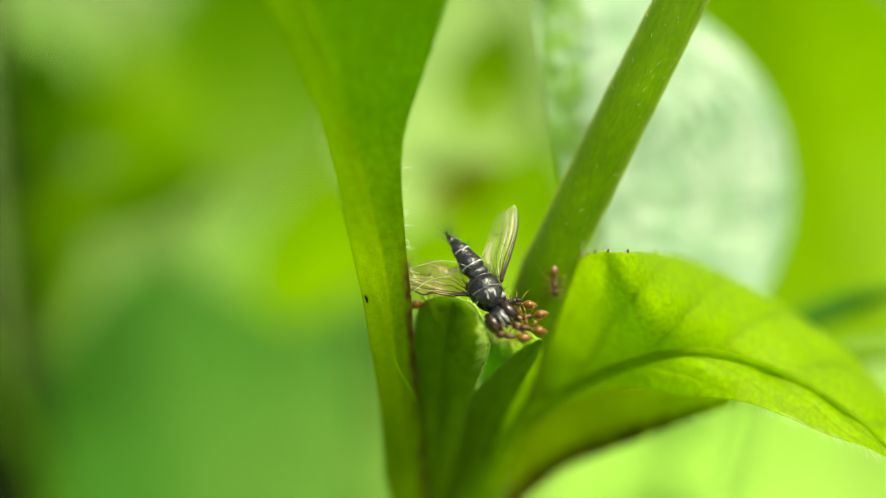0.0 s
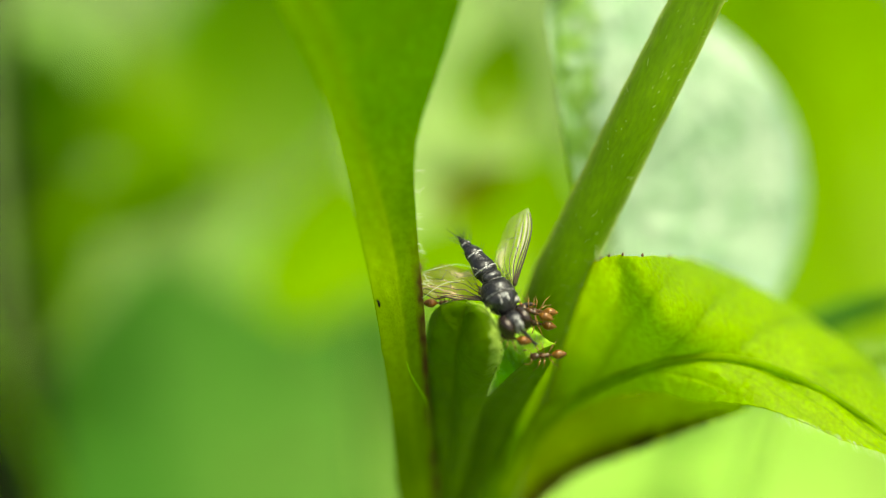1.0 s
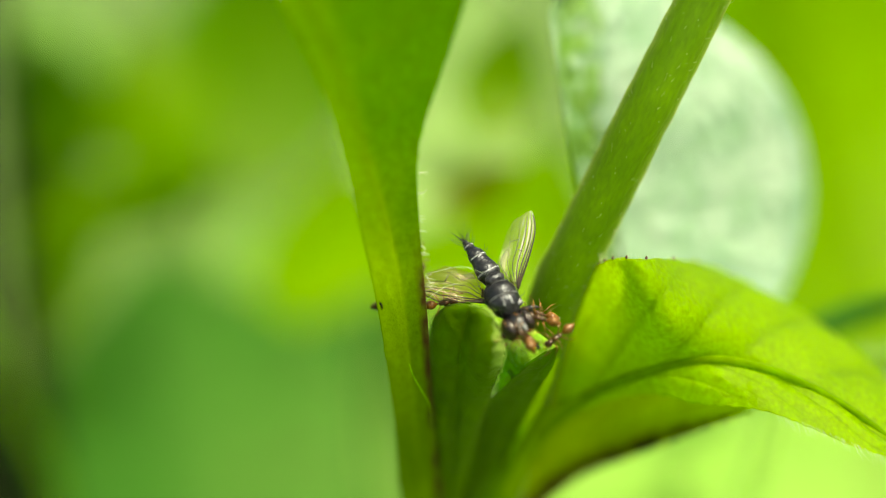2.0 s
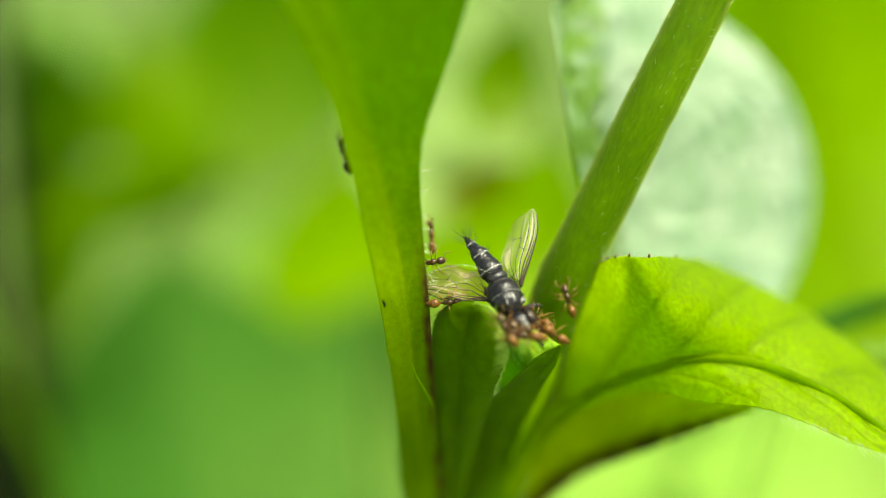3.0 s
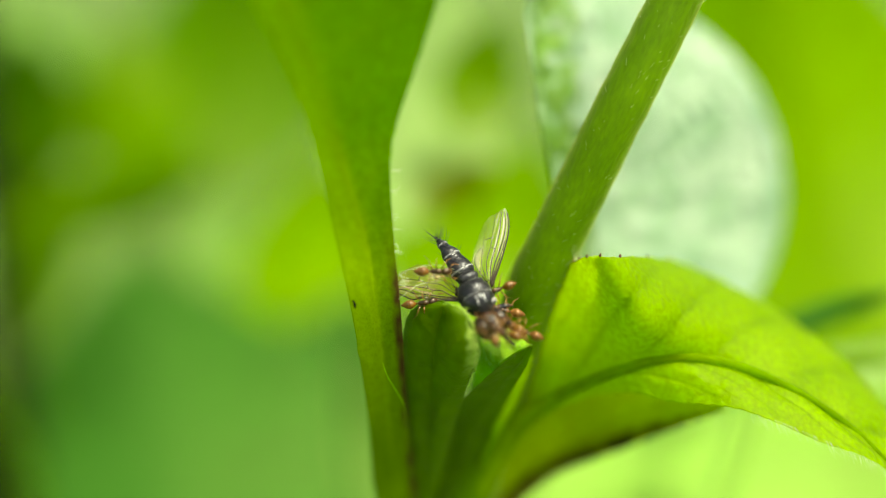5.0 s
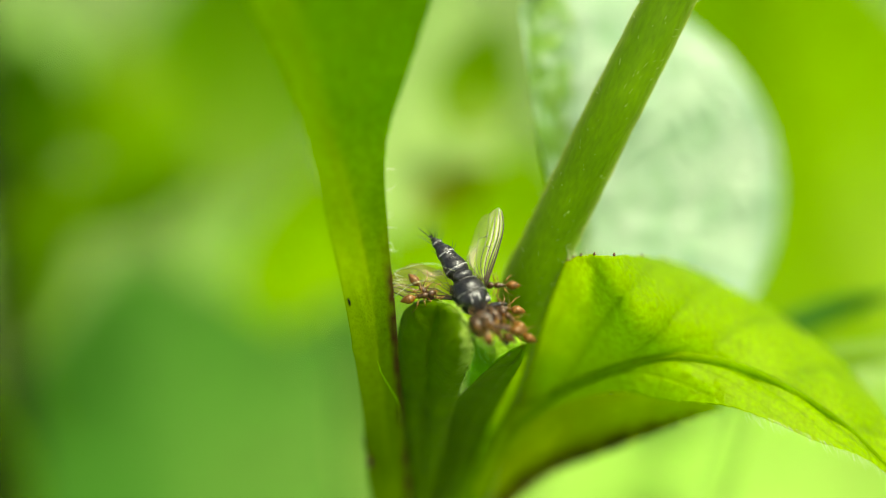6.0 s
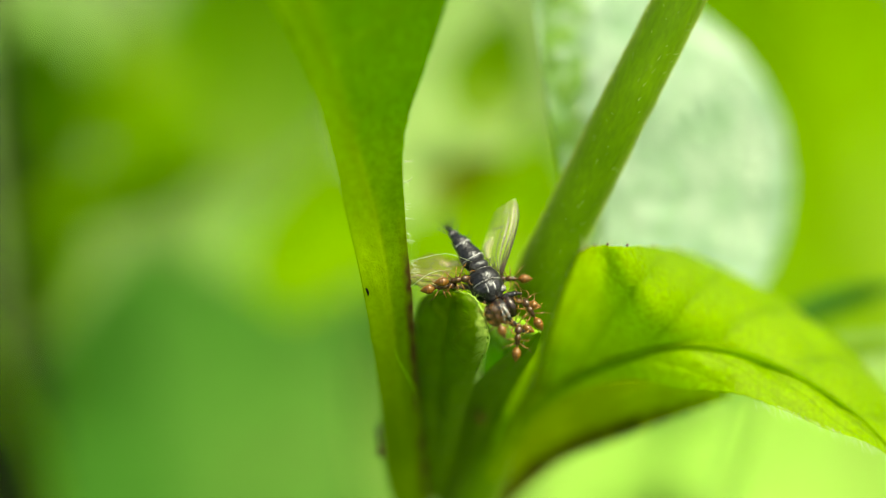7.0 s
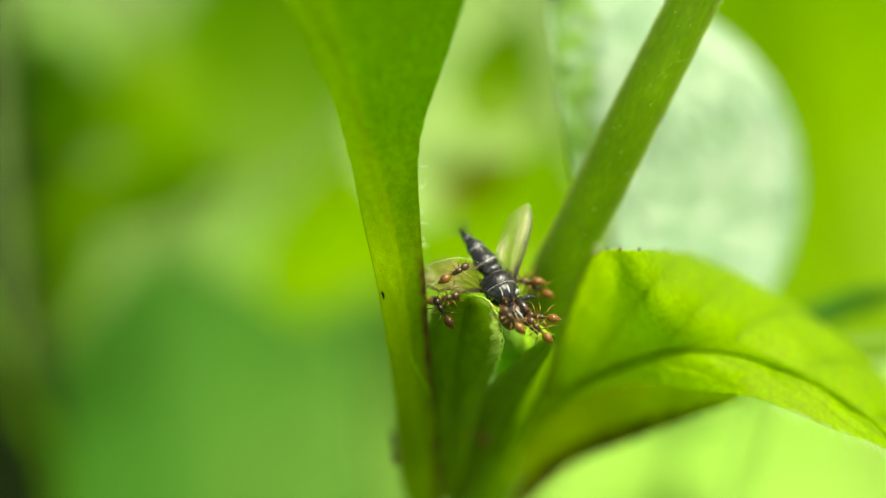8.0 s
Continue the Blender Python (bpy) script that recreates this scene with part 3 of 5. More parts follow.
for centre, length, width, lean, face, kind, label in [
    ((38.6, 26, -6.5), 15, 2.8, 69, 10, 'blue_green', 'narrow green leaf held level'),
    ((55.0, 56, -12.2), 30, 6.5, 80, -58, 'whitish', 'narrow pale leaf lit from above'),
    ((39.4, 24, -11.2), 16, 1.3, 80, 0, 'mid', 'narrow yellow-green leaf held level'),
    ((-1.9, 70, 21.9), 42, 27, 14, -15, 'whitish', 'broad pale green leaf out of focus'),
    ((6.2, 62, 23.5), 17, 11, 20, -10, 'mid', 'small yellow-green leaf out of focus'),
    ((2.8, 58, 8.4), 12, 6, 60, -10, 'olive', 'olive-brown withered leaf out of focus'),
    ((14.8, 150, 2.7), 54, 42, 20, -20, 'lime', 'bright lime leaf out of focus'),
    ((78.9, 120, 21.1), 110, 84, -15, -10, 'lime', 'broad sunlit yellow-green leaf'),
    ((51.8, 110, -47.9), 84, 67, 70, -45, 'pale_lime', 'broad pale lime leaf lit from above'),
    ((83.1, 130, -23.1), 65, 19, 80, -40, 'pale_lime', 'pale leaf lit from above'),
    ((-60.2, 140, -47.4), 102, 98, -12, -25, 'blue_green', 'broad blue-green leaf in half shade'),
    ((-34.5, 155, -41.7), 78, 60, 28, -30, 'blue_green', 'blue-green leaf in half shade'),
    ((-20.1, 170, -41.7), 73, 42, 8, -25, 'mid', 'yellow-green leaf out of focus'),
    ((-11.5, 95, -30.5), 44, 9, -8, -15, 'pale', 'narrow pale green leaf out of focus'),
    ((-28.2, 180, 1.6), 76, 44, 20, -20, 'lime', 'bright lime leaf out of focus'),
    ((-54.0, 210, 4.0), 38, 28, 50, -35, 'pale', 'pale green leaf out of focus'),
    ((-81.5, 190, 41.0), 51, 33, -25, -30, 'mid', 'yellow-green leaf out of focus'),
    ((-65.7, 240, 65.2), 112, 72, 20, -10, 'fresh', 'fresh green leaf out of focus'),
    ((-114.5, 200, 35.5), 52, 30, 10, 15, 'fresh', 'fresh green leaf out of focus'),
    ((-65.0, 125, 9.7), 44, 13, 76, 10, 'mid', 'green leaf in shade'),
    ((-102.4, 170, 1.5), 59, 24, 0, 0, 'green', 'mid green leaf in shade'),
    ((-121.2, 230, 64.8), 58, 30, -50, -40, 'pale', 'pale green leaf out of focus'),
    ((68.6, 100, -35.4), 61, 41, 75, -40, 'pale_lime', 'pale lime leaf lit from above'),
]:
    back_leaf(centre, length, width, lean, face, BL[kind], label)



# a stem added as stand-in for the darkness along the left edge
def dark_edge_stem():
    ob = thing("edge_stand_in", (-117, 150, -330))
    tube("trunk", [(0, 120, -230), (0, 60, -90), (26, 5, 150), (-4, -5, 280), (-12, -10, 420), (-10, -30, 700)], [30, 26, 24, 22, 20, 14], M_SHADE_BARK, ob, sides=24, steps=60, bumps=0.15)
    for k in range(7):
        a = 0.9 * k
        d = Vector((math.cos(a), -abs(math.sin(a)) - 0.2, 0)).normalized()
        tube("bark_ridge", [Vector((16, 5, 150)) + d * 24, Vector((5, -5, 300)) + d * 22, Vector((-3, -10, 420)) + d * 20], [2.5, 3.5, 2.0], M_SHADE_BARK, ob, sides=8, steps=30, bumps=0.3)
    tagged(ob, "near-black rough-barked stem added for the dark left edge", "shrub stem")


dark_edge_stem()


def weed_stem():
    foot = AXIL.inverted() @ Vector((-0.06, 0.14, 0.0)) / MM
    off = Vector((-77, 120, -50))
    ob = thing("weed_stem", off)
    tube("stalk", [foot - off, (4, 8, -60), (0, 0, 0), (-6, -4, 20), (-12, -6, 36), (-22, -8, 60)], [0.9, 0.9, 1.3, 1.4, 1.1, 0.4], BL["green"], ob, sides=12, steps=60, squash=0.4)
    tagged(ob, "thin green weed stem beside the dark stem", "plant stem")


weed_stem()


def leaf_marks():
    for at in (0.350, 0.362, 0.382, 0.412, 0.447, 0.487, 0.52, 0.56):
        ob = spline(ARCH_SPINE, at) + spline(ARCH_EDGE, at) - Vector(ARCH_SPINE[0]) + Vector((0, -0.02, 0.06))
        vs, fs = tube_data([ob - Vector((0, 0, 0.12)), ob, ob + Vector((0.03, 0, 0.16))], [0.06, 0.105, 0.04], sides=8, steps=6)
        mesh_part("tooth_tip", vs, fs, M_RED, arch, "red-brown gland on a leaf tooth")
    ob = Vector((-5.5, -0.42, -3.25)) - Vector((-1.18, 16, -28.08))
    vs, fs = tube_data([ob, ob + Vector((0.14, -0.03, -0.25)), ob + Vector((0.17, 0.05, -0.55))], [0.04, 0.11, 0.05], sides=6, steps=6)
    mesh_part("speck", vs, fs, M_SPECK, tall, "tiny black curved speck")


leaf_marks()

# ---- the fly ----
def loft_data(rings, sides=20):
    """Closed body from rings: (centre, side axis, up axis, half width, half height)."""
    vs, fs = [], []
    for c, side, up, a, b in rings:
        for k in range(sides):
            t = 2 * math.pi * k / sides
            vs.append(c + side * (a * math.cos(t)) + up * (b * math.sin(t)))
    for i in range(len(rings) - 1):
        for k in range(sides):
            q, r = i * sides + k, i * sides + (k + 1) % sides
            fs.append((q, r, r + sides, q + sides))
    fs.append(tuple(range(sides))[::-1])
    fs.append(tuple(range((len(rings) - 1) * sides, len(rings) * sides)))
    return vs, fs


def frame_axes(tan, up):
    tan = tan.normalized()
    up = (up - tan * up.dot(tan)).normalized()
    return tan.cross(up), up


def barrel(a, b, up, widths, flat=0.9, lift=0.0, steps=12):
    """Rings from a to b; widths is the half width along it, ends rounded by their own small values."""
    a, b, up = Vector(a), Vector(b), Vector(up)
    side, u = frame_axes(b - a, up)
    w3 = [(w, 0, 0) for w in widths]
    rings = []
    for i in range(steps + 1):
        s = i / steps
        r = max(0.005, spline(w3, s)[0])
        rings.append((a.lerp(b, s) + u * lift * math.sin(math.pi * s), side, u, r, r * flat))
    return rings


def body_part(name, rings, mat, parent, label="", sides=20):
    vs, fs = loft_data(rings, sides)
    return mesh_part(name, vs, fs, mat, parent, label)


def ellipsoid(name, c, axes, mat, parent, label="", rings=10, sides=16):
    """axes: three half-axis vectors."""
    c = Vector(c)
    f, s, u = (Vector(v) for v in axes)
    rr = []
    for i in range(rings + 1):
        t = math.pi * (0.02 + 0.96 * i / rings)
        rr.append((c - f * math.cos(t), s, u, math.sin(t), math.sin(t)))
    return body_part(name, rr, mat, parent, label, sides)


def bristle(root, tip, bend, r, mat, parent, name="bristle"):
    root, tip = Vector(root), Vector(tip)
    mid = root.lerp(tip, 0.5) + Vector(bend)
    return tube(name, [root, mid, tip], [r, r * 0.7, r * 0.15], mat, parent, sides=5, steps=6)


def fly_materials():
    """Cuticle, grey dusting, eye, bristle and wing vein."""
    body, bn, bl = material("fly_cuticle")
    bsdf = body.node_tree.nodes["Principled BSDF"]
    wide, fine = noise_node(bn, bl, 1300, 3), noise_node(bn, bl, 5200, 3)
    black = ramp(bn, [(0.35, (0.002, 0.002, 0.0025)), (0.65, (0.009, 0.009, 0.010))])
    bl.new(fine.outputs["Fac"], black.inputs[0])
    # thin grey bloom that wears off in patches
    worn = bn.new("ShaderNodeMath")
    worn.operation = "MULTIPLY"
    patch = ramp(bn, [(0.46, (0, 0, 0)), (0.70, (1, 1, 1))])
    speck = ramp(bn, [(0.40, (0.15, 0.15, 0.15)), (0.62, (1, 1, 1))])
    bl.new(wide.outputs["Fac"], patch.inputs[0]), bl.new(fine.outputs["Fac"], speck.inputs[0])
    bl.new(patch.outputs[0], worn.inputs[0]), bl.new(speck.outputs[0], worn.inputs[1])
    bl.new(mix_colour(bn, bl, worn.outputs[0], black.outputs[0], (0.036, 0.038, 0.042)), bsdf.inputs["Base Color"])
    rough = bn.new("ShaderNodeMapRange")
    rough.inputs[3].default_value, rough.inputs[4].default_value = 0.16, 0.46
    bl.new(wide.outputs["Fac"], rough.inputs[0]), bl.new(rough.outputs[0], bsdf.inputs["Roughness"])
    b1, b2 = bn.new("ShaderNodeBump"), bn.new("ShaderNodeBump")
    b1.inputs["Strength"].default_value, b1.inputs["Distance"].default_value = 0.8, 0.00012
    b2.inputs["Strength"].default_value, b2.inputs["Distance"].default_value = 0.7, 0.00004
    bl.new(wide.outputs["Fac"], b1.inputs["Height"]), bl.new(fine.outputs["Fac"], b2.inputs["Height"])
    bl.new(b1.outputs[0], b2.inputs["Normal"]), bl.new(b2.outputs[0], bsdf.inputs["Normal"])
    bsdf.inputs["Specular IOR Level"].default_value = 0.5
    bsdf.inputs["Specular Tint"].default_value = (0.78, 0.88, 1.0, 1)
    dust = plain_material("fly_dusting", (0.012, 0.013, 0.015), (0.33, 0.36, 0.39), 0.6, 2600, 0.5, depth=0.00004)
    eye = plain_material("fly_eye", (0.006, 0.003, 0.002), (0.013, 0.006, 0.004), 0.25, 9000, 0.6, depth=0.00001)
    bristle_skin = plain_material("fly_bristle", (0.006, 0.006, 0.006), (0.012, 0.011, 0.010), 0.4, 2000)
    vein = plain_material("wing_vein", (0.012, 0.007, 0.002), (0.035, 0.020, 0.006), 0.5, 2000)
    silver, sn, sl = material("fly_silver")
    sb = sn["Principled BSDF"]
    grain = noise_node(sn, sl, 4200, 4)
    sr = ramp(sn, [(0.38, (0.010, 0.010, 0.011)), (0.60, (0.20, 0.215, 0.235))])
    sl.new(grain.outputs["Fac"], sr.inputs[0]), sl.new(sr.outputs[0], sb.inputs["Base Color"])
    sb.inputs["Roughness"].default_value = 0.38
    return body, dust, eye, bristle_skin, vein, silver


def wing_material(name, low, high, tint):
    m, n, l = material(name)
    bsdf, out = n["Principled BSDF"], n["Material Output"]
    f = noise_node(n, l, 500, 3)
    r = ramp(n, [(0.3, low), (0.7, high)])
    l.new(f.outputs["Fac"], r.inputs[0]), l.new(r.outputs[0], bsdf.inputs["Base Color"])
    bsdf.inputs["Roughness"].default_value = 0.25
    bsdf.inputs["Thin Film Thickness"].default_value = 420
    b = n.new("ShaderNodeBump")
    b.inputs["Strength"].default_value, b.inputs["Distance"].default_value = 0.5, 0.00004
    l.new(f.outputs["Fac"], b.inputs["Height"]), l.new(b.outputs[0], bsdf.inputs["Normal"])
    tr = n.new("ShaderNodeBsdfTransparent")
    tr.inputs[0].default_value = (*tint, 1)
    mx = n.new("ShaderNodeMixShader")
    # mask of painted shine: mixes the cream membrane over the clear one
    sh = n.new("ShaderNodeAttribute")
    sh.attribute_name = "sheen"
    l.new(sh.outputs["Fac"], mx.inputs[0])
    l.new(tr.outputs[0], mx.inputs[1]), l.new(bsdf.outputs[0], mx.inputs[2]), l.new(mx.outputs[0], out.inputs["Surface"])
    return m


F_BODY, F_DUST, F_EYE, F_BLACK, F_VEIN, F_SILVER = fly_materials()
F_WING = wing_material("wing_membrane", (0.50, 0.46, 0.30), (0.84, 0.80, 0.62), (0.88, 0.85, 0.72))
F_WING_DULL = wing_material("crumpled_wing_membrane", (0.34, 0.23, 0.15), (0.66, 0.50, 0.40), (0.80, 0.63, 0.48))


def wing(root, along, across, nrm, length, parent, label, flip=1.0, cloud=1.0, mat=F_WING, broad=0.40, crumple=0.0):
    """A wing: membrane with rounded outline, and its veins. across points to the trailing edge."""
    root = Vector(root)
    a = Vector(along).normalized()
    nrm = Vector(nrm)
    c = Vector(across) - a * Vector(across).dot(a)
    c.normalize()
    n = a.cross(c) * flip

    def at(s, q):
        """s along the wing, q from the leading edge (0) to the trailing edge (1)."""
        wide = length * broad
        if s < 0.36:
            t = s / 0.36
            chord = wide * (0.14 + 0.86 * t * (2 - t))
        else:
            chord = wide * math.sqrt(max(0.0008, 1 - ((s - 0.36) / 0.645) ** 4.0))
        lead = -0.03 * math.sin(math.pi * s) * length + (wide - chord) * 0.36 * (1 if s > 0.36 else 0)
        ripple = 0.05 * math.sin(q * 17 + s * 3) * (1 - s * 0.4) + 0.10 * math.sin(math.pi * q) - 0.25 * s * s
        ripple += crumple * (noise.noise(Vector((s * 4, q * 3, length))) + 0.5 * noise.noise(Vector((s * 9, q * 7, length))))
        return root + a * (s * length * (1 - 0.06 * q * q)) + c * (lead + chord * q) + n * ripple

    vs, fs, rows, cols = [], [], 28, 64
    for i in range(rows + 1):
        for j in range(cols + 1):
            vs.append(at(i / rows, j / cols))
    for i in range(rows):
        for j in range(cols):
            k = i * (cols + 1) + j
            fs.append((k, k + 1, k + cols + 2, k + cols + 1))
    # painted shine: cream pleats between front veins, pale patch near trailing root, rest clear
    sheen = []
    for i in range(rows + 1):
        for j in range(cols + 1):
            p, q = i / rows, j / cols
            fold = sum(h * math.exp(-((q - c0 - 0.10 * p) / wd) ** 2) for c0, wd, h in ((0.03, 0.035, 0.55), (0.14, 0.03, 0.75), (0.27, 0.035, 0.6), (0.42, 0.03, 0.35)))
            fold *= min(1.0, 0.25 + 1.5 * p) * (0.75 + 0.6 * noise.noise(Vector((q * 9, p * 2.5, length))))
            painted_gleam = 0.55 * math.exp(-((q - 0.80) / 0.14) ** 2 - ((p - 0.33) / 0.17) ** 2)
            sheen.append(min(0.92, max(0.04, cloud * (0.07 + 0.8 * fold + painted_gleam) + 0.10 * noise.noise(Vector((p * 6, q * 14, length))))))
    w = mesh_part("wing", vs, fs, mat, parent, label, attrs={"sheen": sheen})
    lines = [([(0, 0.02), (0.3, 0.0), (0.7, 0.0), (0.955, 0.10)], 0.045), ([(0, 0.10), (0.3, 0.07), (0.6, 0.06)], 0.035),
             ([(0, 0.16), (0.3, 0.17), (0.7, 0.14), (0.965, 0.25)], 0.030), ([(0.02, 0.25), (0.35, 0.30), (0.7, 0.30), (0.965, 0.42)], 0.022),
             ([(0.05, 0.35), (0.3, 0.45), (0.6, 0.50), (0.93, 0.66)], 0.017), ([(0.05, 0.45), (0.25, 0.62), (0.5, 0.72), (0.82, 0.90)], 0.013),
             ([(0.05, 0.6), (0.18, 0.78), (0.34, 0.93)], 0.011), ([(0.47, 0.30), (0.49, 0.47)], 0.018), ([(0.62, 0.50), (0.58, 0.75)], 0.018)]
    for line, r in lines:
        pts = []
        for k in range(9):
            q = spline([(p[0], p[1], 0) for p in line], k / 8)
            pts.append(at(q[0], max(0, q[1])))
        tube("wing_vein", pts, [r * 1.9, r * 1.25, r * 0.8], F_VEIN, w, sides=6, steps=16)
    for k in range(14):
        s = 0.05 + 0.06 * k
        p = at(s, 0.0)
        bristle(p, p - c * 0.16 + a * 0.10, (0, 0, 0), 0.012, F_BLACK, w, "edge_bristle")
    return w


def build_fly():
    base = Vector((3.2, 0.2, -4.2))
    ob = thing("fly", base)
    up = Vector((0.18, -0.88, 0.42))          # its back faces out of the axil
    joint, tail = Vector((2.32, 0.75, -1.6)) - base, Vector((0.30, 2.3, 1.03)) - base
    neck = Vector((3.62, -0.55, -4.25)) - base
    tan = (neck - joint).normalized()
    side, u = frame_axes(tan, up)
    # abdomen: five overlapping segments, each with a pale hind band
    spots = [joint.lerp(tail, s) + u * (0.25 * math.sin(math.pi * s)) for s in (-0.06, 0.13, 0.50, 0.80, 0.93, 1.0)]
    width = [0.72, 0.86, 0.64, 0.37, 0.22, 0.09]
    for i in range(5):
        a, b = spots[i], spots[i + 1]
        axis = (b - a).normalized()
        seg = body_part("abdomen_segment", barrel(a - (b - a) * 0.10, b + (b - a) * 0.04, up, [width[i] * 0.97, width[i] * 1.0, (width[i] + width[i + 1]) * 0.505, width[i + 1] * 1.03, width[i + 1] * 0.97], 0.85), F_BODY, ob, sides=24)
        if i in (0, 1, 2):
            body_part("pale_band", barrel(b - axis * 0.08, b + axis * 0.03, up, [width[i + 1] * 1.03, width[i + 1] * 1.055, width[i + 1] * 1.02], 0.85, steps=4), F_DUST, seg, "narrow grey-white band", sides=24)
        sd, su = frame_axes(b - a, up)
        count = 5 if i < 3 else 6
        for k in range(count):
            t = math.pi * (k + 0.3) / count
            d = sd * math.cos(t) + su * math.sin(t)
            root = b + d * width[i + 1] * 0.9
            long = 0.45 + 0.28 * i * random.uniform(0.6, 1.0)
            bristle(root, root + d * long * 0.8 + (b - a).normalized() * long * random.uniform(0.3, 0.9), (b - a).normalized() * -0.05, 0.022, F_BLACK, seg)
    ellipsoid("tail_tip", spots[5] + (spots[5] - spots[4]) * 0.05, [(spots[5] - spots[4]).normalized() * 0.22, side * 0.11, u * 0.11], F_BLACK, ob)
    # thorax: scutellum, scutum behind the seam, scutum before it
    L = (neck - joint).length
    scut = ellipsoid("scutellum", joint + tan * 0.34 + u * 0.42, [tan * 0.46, side * 0.76, u * 0.50], F_BODY, ob)
    hind = body_part("hind_scutum", barrel(joint + tan * 0.12, joint + tan * (L * 0.60), up, [0.42, 0.76, 1.10, 1.22, 1.12], 0.86, 0.06), F_BODY, ob, sides=28)
    fore = body_part("fore_scutum", barrel(joint + tan * (L * 0.52), joint + tan * (L * 1.0), up, [1.12, 1.22, 1.12, 0.85, 0.45], 0.86, 0.05), F_BODY, ob, sides=28)
    body_part("pale_seam", barrel(joint + tan * (L * 0.545), joint + tan * (L * 0.585), up, [1.17, 1.225, 1.18], 0.87, 0.05, steps=4), F_SILVER, fore, "thin grey dusted seam", sides=28)
    body_part("pale_seam", barrel(joint + tan * 0.70, joint + tan * 0.79, up, [0.88, 0.97, 0.98], 0.92, 0.09, steps=4), F_SILVER, hind, "thin grey dusted seam", sides=28)
    for k in (-0.18, 0.40):
        p = joint + tan * (L * 0.74) + side * k + u * 0.97
        ellipsoid("dusted_stripe", p, [tan * 0.36 - u * 0.10, side * 0.09, u * 0.08], F_DUST, fore, "blue-grey dusted stripe", 6, 10)
    for p, q in (((0.97, -0.65, 0.98), (0.36, 0.30)), ((-0.45, -0.55, 0.22), (0.24, 0.3)), ((0.13, -0.82, 1.58), (0.42, 0.16))):
        # silvery shoulder patches: grey dusting, with the thorax highlights painted in
        ellipsoid("shoulder_patch", Vector(p), [tan * q[1], side * q[0] * 0.8, u * 0.22], F_SILVER, fore, "silver-grey shoulder patch, dusting with painted highlight", 8, 14)
    for k in range(26):
        s, t = random.uniform(0.1, 0.95), math.pi * random.uniform(0.05, 0.95)
        d = side * math.cos(t) + u * math.sin(t) * 0.86
        root = joint + tan * (L * s) + d * (1.12 - 0.9 * max(0, s - 0.6))
        bristle(root, root + d * random.uniform(0.25, 0.5) - tan * random.uniform(0.2, 0.5), tan * 0.06, 0.02, F_BLACK, hind if s < 0.55 else fore)
    for k in (-1, 1):
        for j in range(4):
            root = joint + tan * (0.5 + 0.55 * j) + side * k * 1.15 + u * 0.25
            bristle(root, root + side * k * 0.55 - tan * 0.3 + u * 0.2, tan * 0.08, 0.024, F_BLACK, hind if j < 2 else fore)
    # a coat of fine short hairs
    for owner, a, b, wa, wb, count in ((hind, joint, joint + tan * (L * 0.55), 1.02, 1.16, 150), (fore, joint + tan * (L * 0.55), neck, 1.16, 0.6, 110), (seg, tail, joint, 0.2, 0.82, 0)):
        vs, fs = [], []
        for k in range(count):
            s, t = random.random(), math.pi * random.uniform(-0.05, 1.05)
            d = side * math.cos(t) + u * math.sin(t) * 0.88
            root = a.lerp(b, s) + d * (wa + (wb - wa) * s) + u * 0.04
            tip = root + d * random.uniform(0.10, 0.24) - tan * random.uniform(0.05, 0.25)
            v, f = tube_data([root, root.lerp(tip, 0.5), tip], [0.011, 0.009, 0.003], sides=4, steps=3)
            fs += [tuple(q + len(vs) for q in w) for w in f]
            vs += v
        if vs:
            coat = mesh_part("fine_hairs", vs, fs, F_BLACK, owner)
            coat["kind"] = "stuff"
    # head: its own part, pulled about by the ants
    head = new("head")
    head.empty_display_size = 0.001
    head.parent = ob
    hc = Vector((3.98, -1.05, -4.75)) - base
    head.location = hc * MM
    hs = Vector((0.76, 0.10, 0.63)).normalized()
    hf = Vector((0.52, -0.42, -0.70))
    hf = (hf - hs * hf.dot(hs)).normalized()
    hu = hf.cross(hs) * -1
    if hu.dot(u) < 0:
        hu = -hu
    ellipsoid("skull", (0, 0, 0), [hf * 0.78, hs * 0.95, hu * 0.86], F_BODY, head, "", 12, 20)
    for k in (-1, 1):
        ellipsoid("eye", hs * 0.66 * k + hf * 0.10 + hu * 0.10, [hf * 0.86, (hs * 0.56 + hu * 0.05 * k), hu * 0.84], F_EYE, head, "dark brown faceted eye", 14, 22)
        tube("face_stripe", [hs * 0.10 * k + hu * 0.86 + hf * 0.0, hs * 0.16 * k + hu * 0.76 + hf * 0.45, hs * 0.22 * k + hu * 0.36 + hf * 0.80], [0.06, 0.12, 0.10], F_DUST, head, "blue-white stripe beside the eye", sides=8, steps=8)
        tube("antenna", [hf * 0.62 + hs * 0.1 * k + hu * 0.25, hf * 0.85 + hs * 0.14 * k + hu * 0.15, hf * 1.0 + hs * 0.16 * k - hu * 0.05], [0.09, 0.10, 0.03], F_BLACK, head, sides=8, steps=8)
    tube("mouthpart", [(0.55, -0.30, -0.35), (1.1, -0.42, -0.68), (1.55, -0.45, -0.98), (1.9, -0.45, -1.15)], [0.15, 0.12, 0.09, 0.12], F_BLACK, head, sides=10, steps=12)
    for k in range(12):
        d = (hs * random.uniform(-0.5, 0.5) + hu * 0.8 + hf * random.uniform(0, 0.7)).normalized()
        bristle(d * 0.8, d * 1.15 + hf * 0.15, (0, 0, 0), 0.016, F_BLACK, head)
    # legs: upper leg, shin, foot
    under = -u
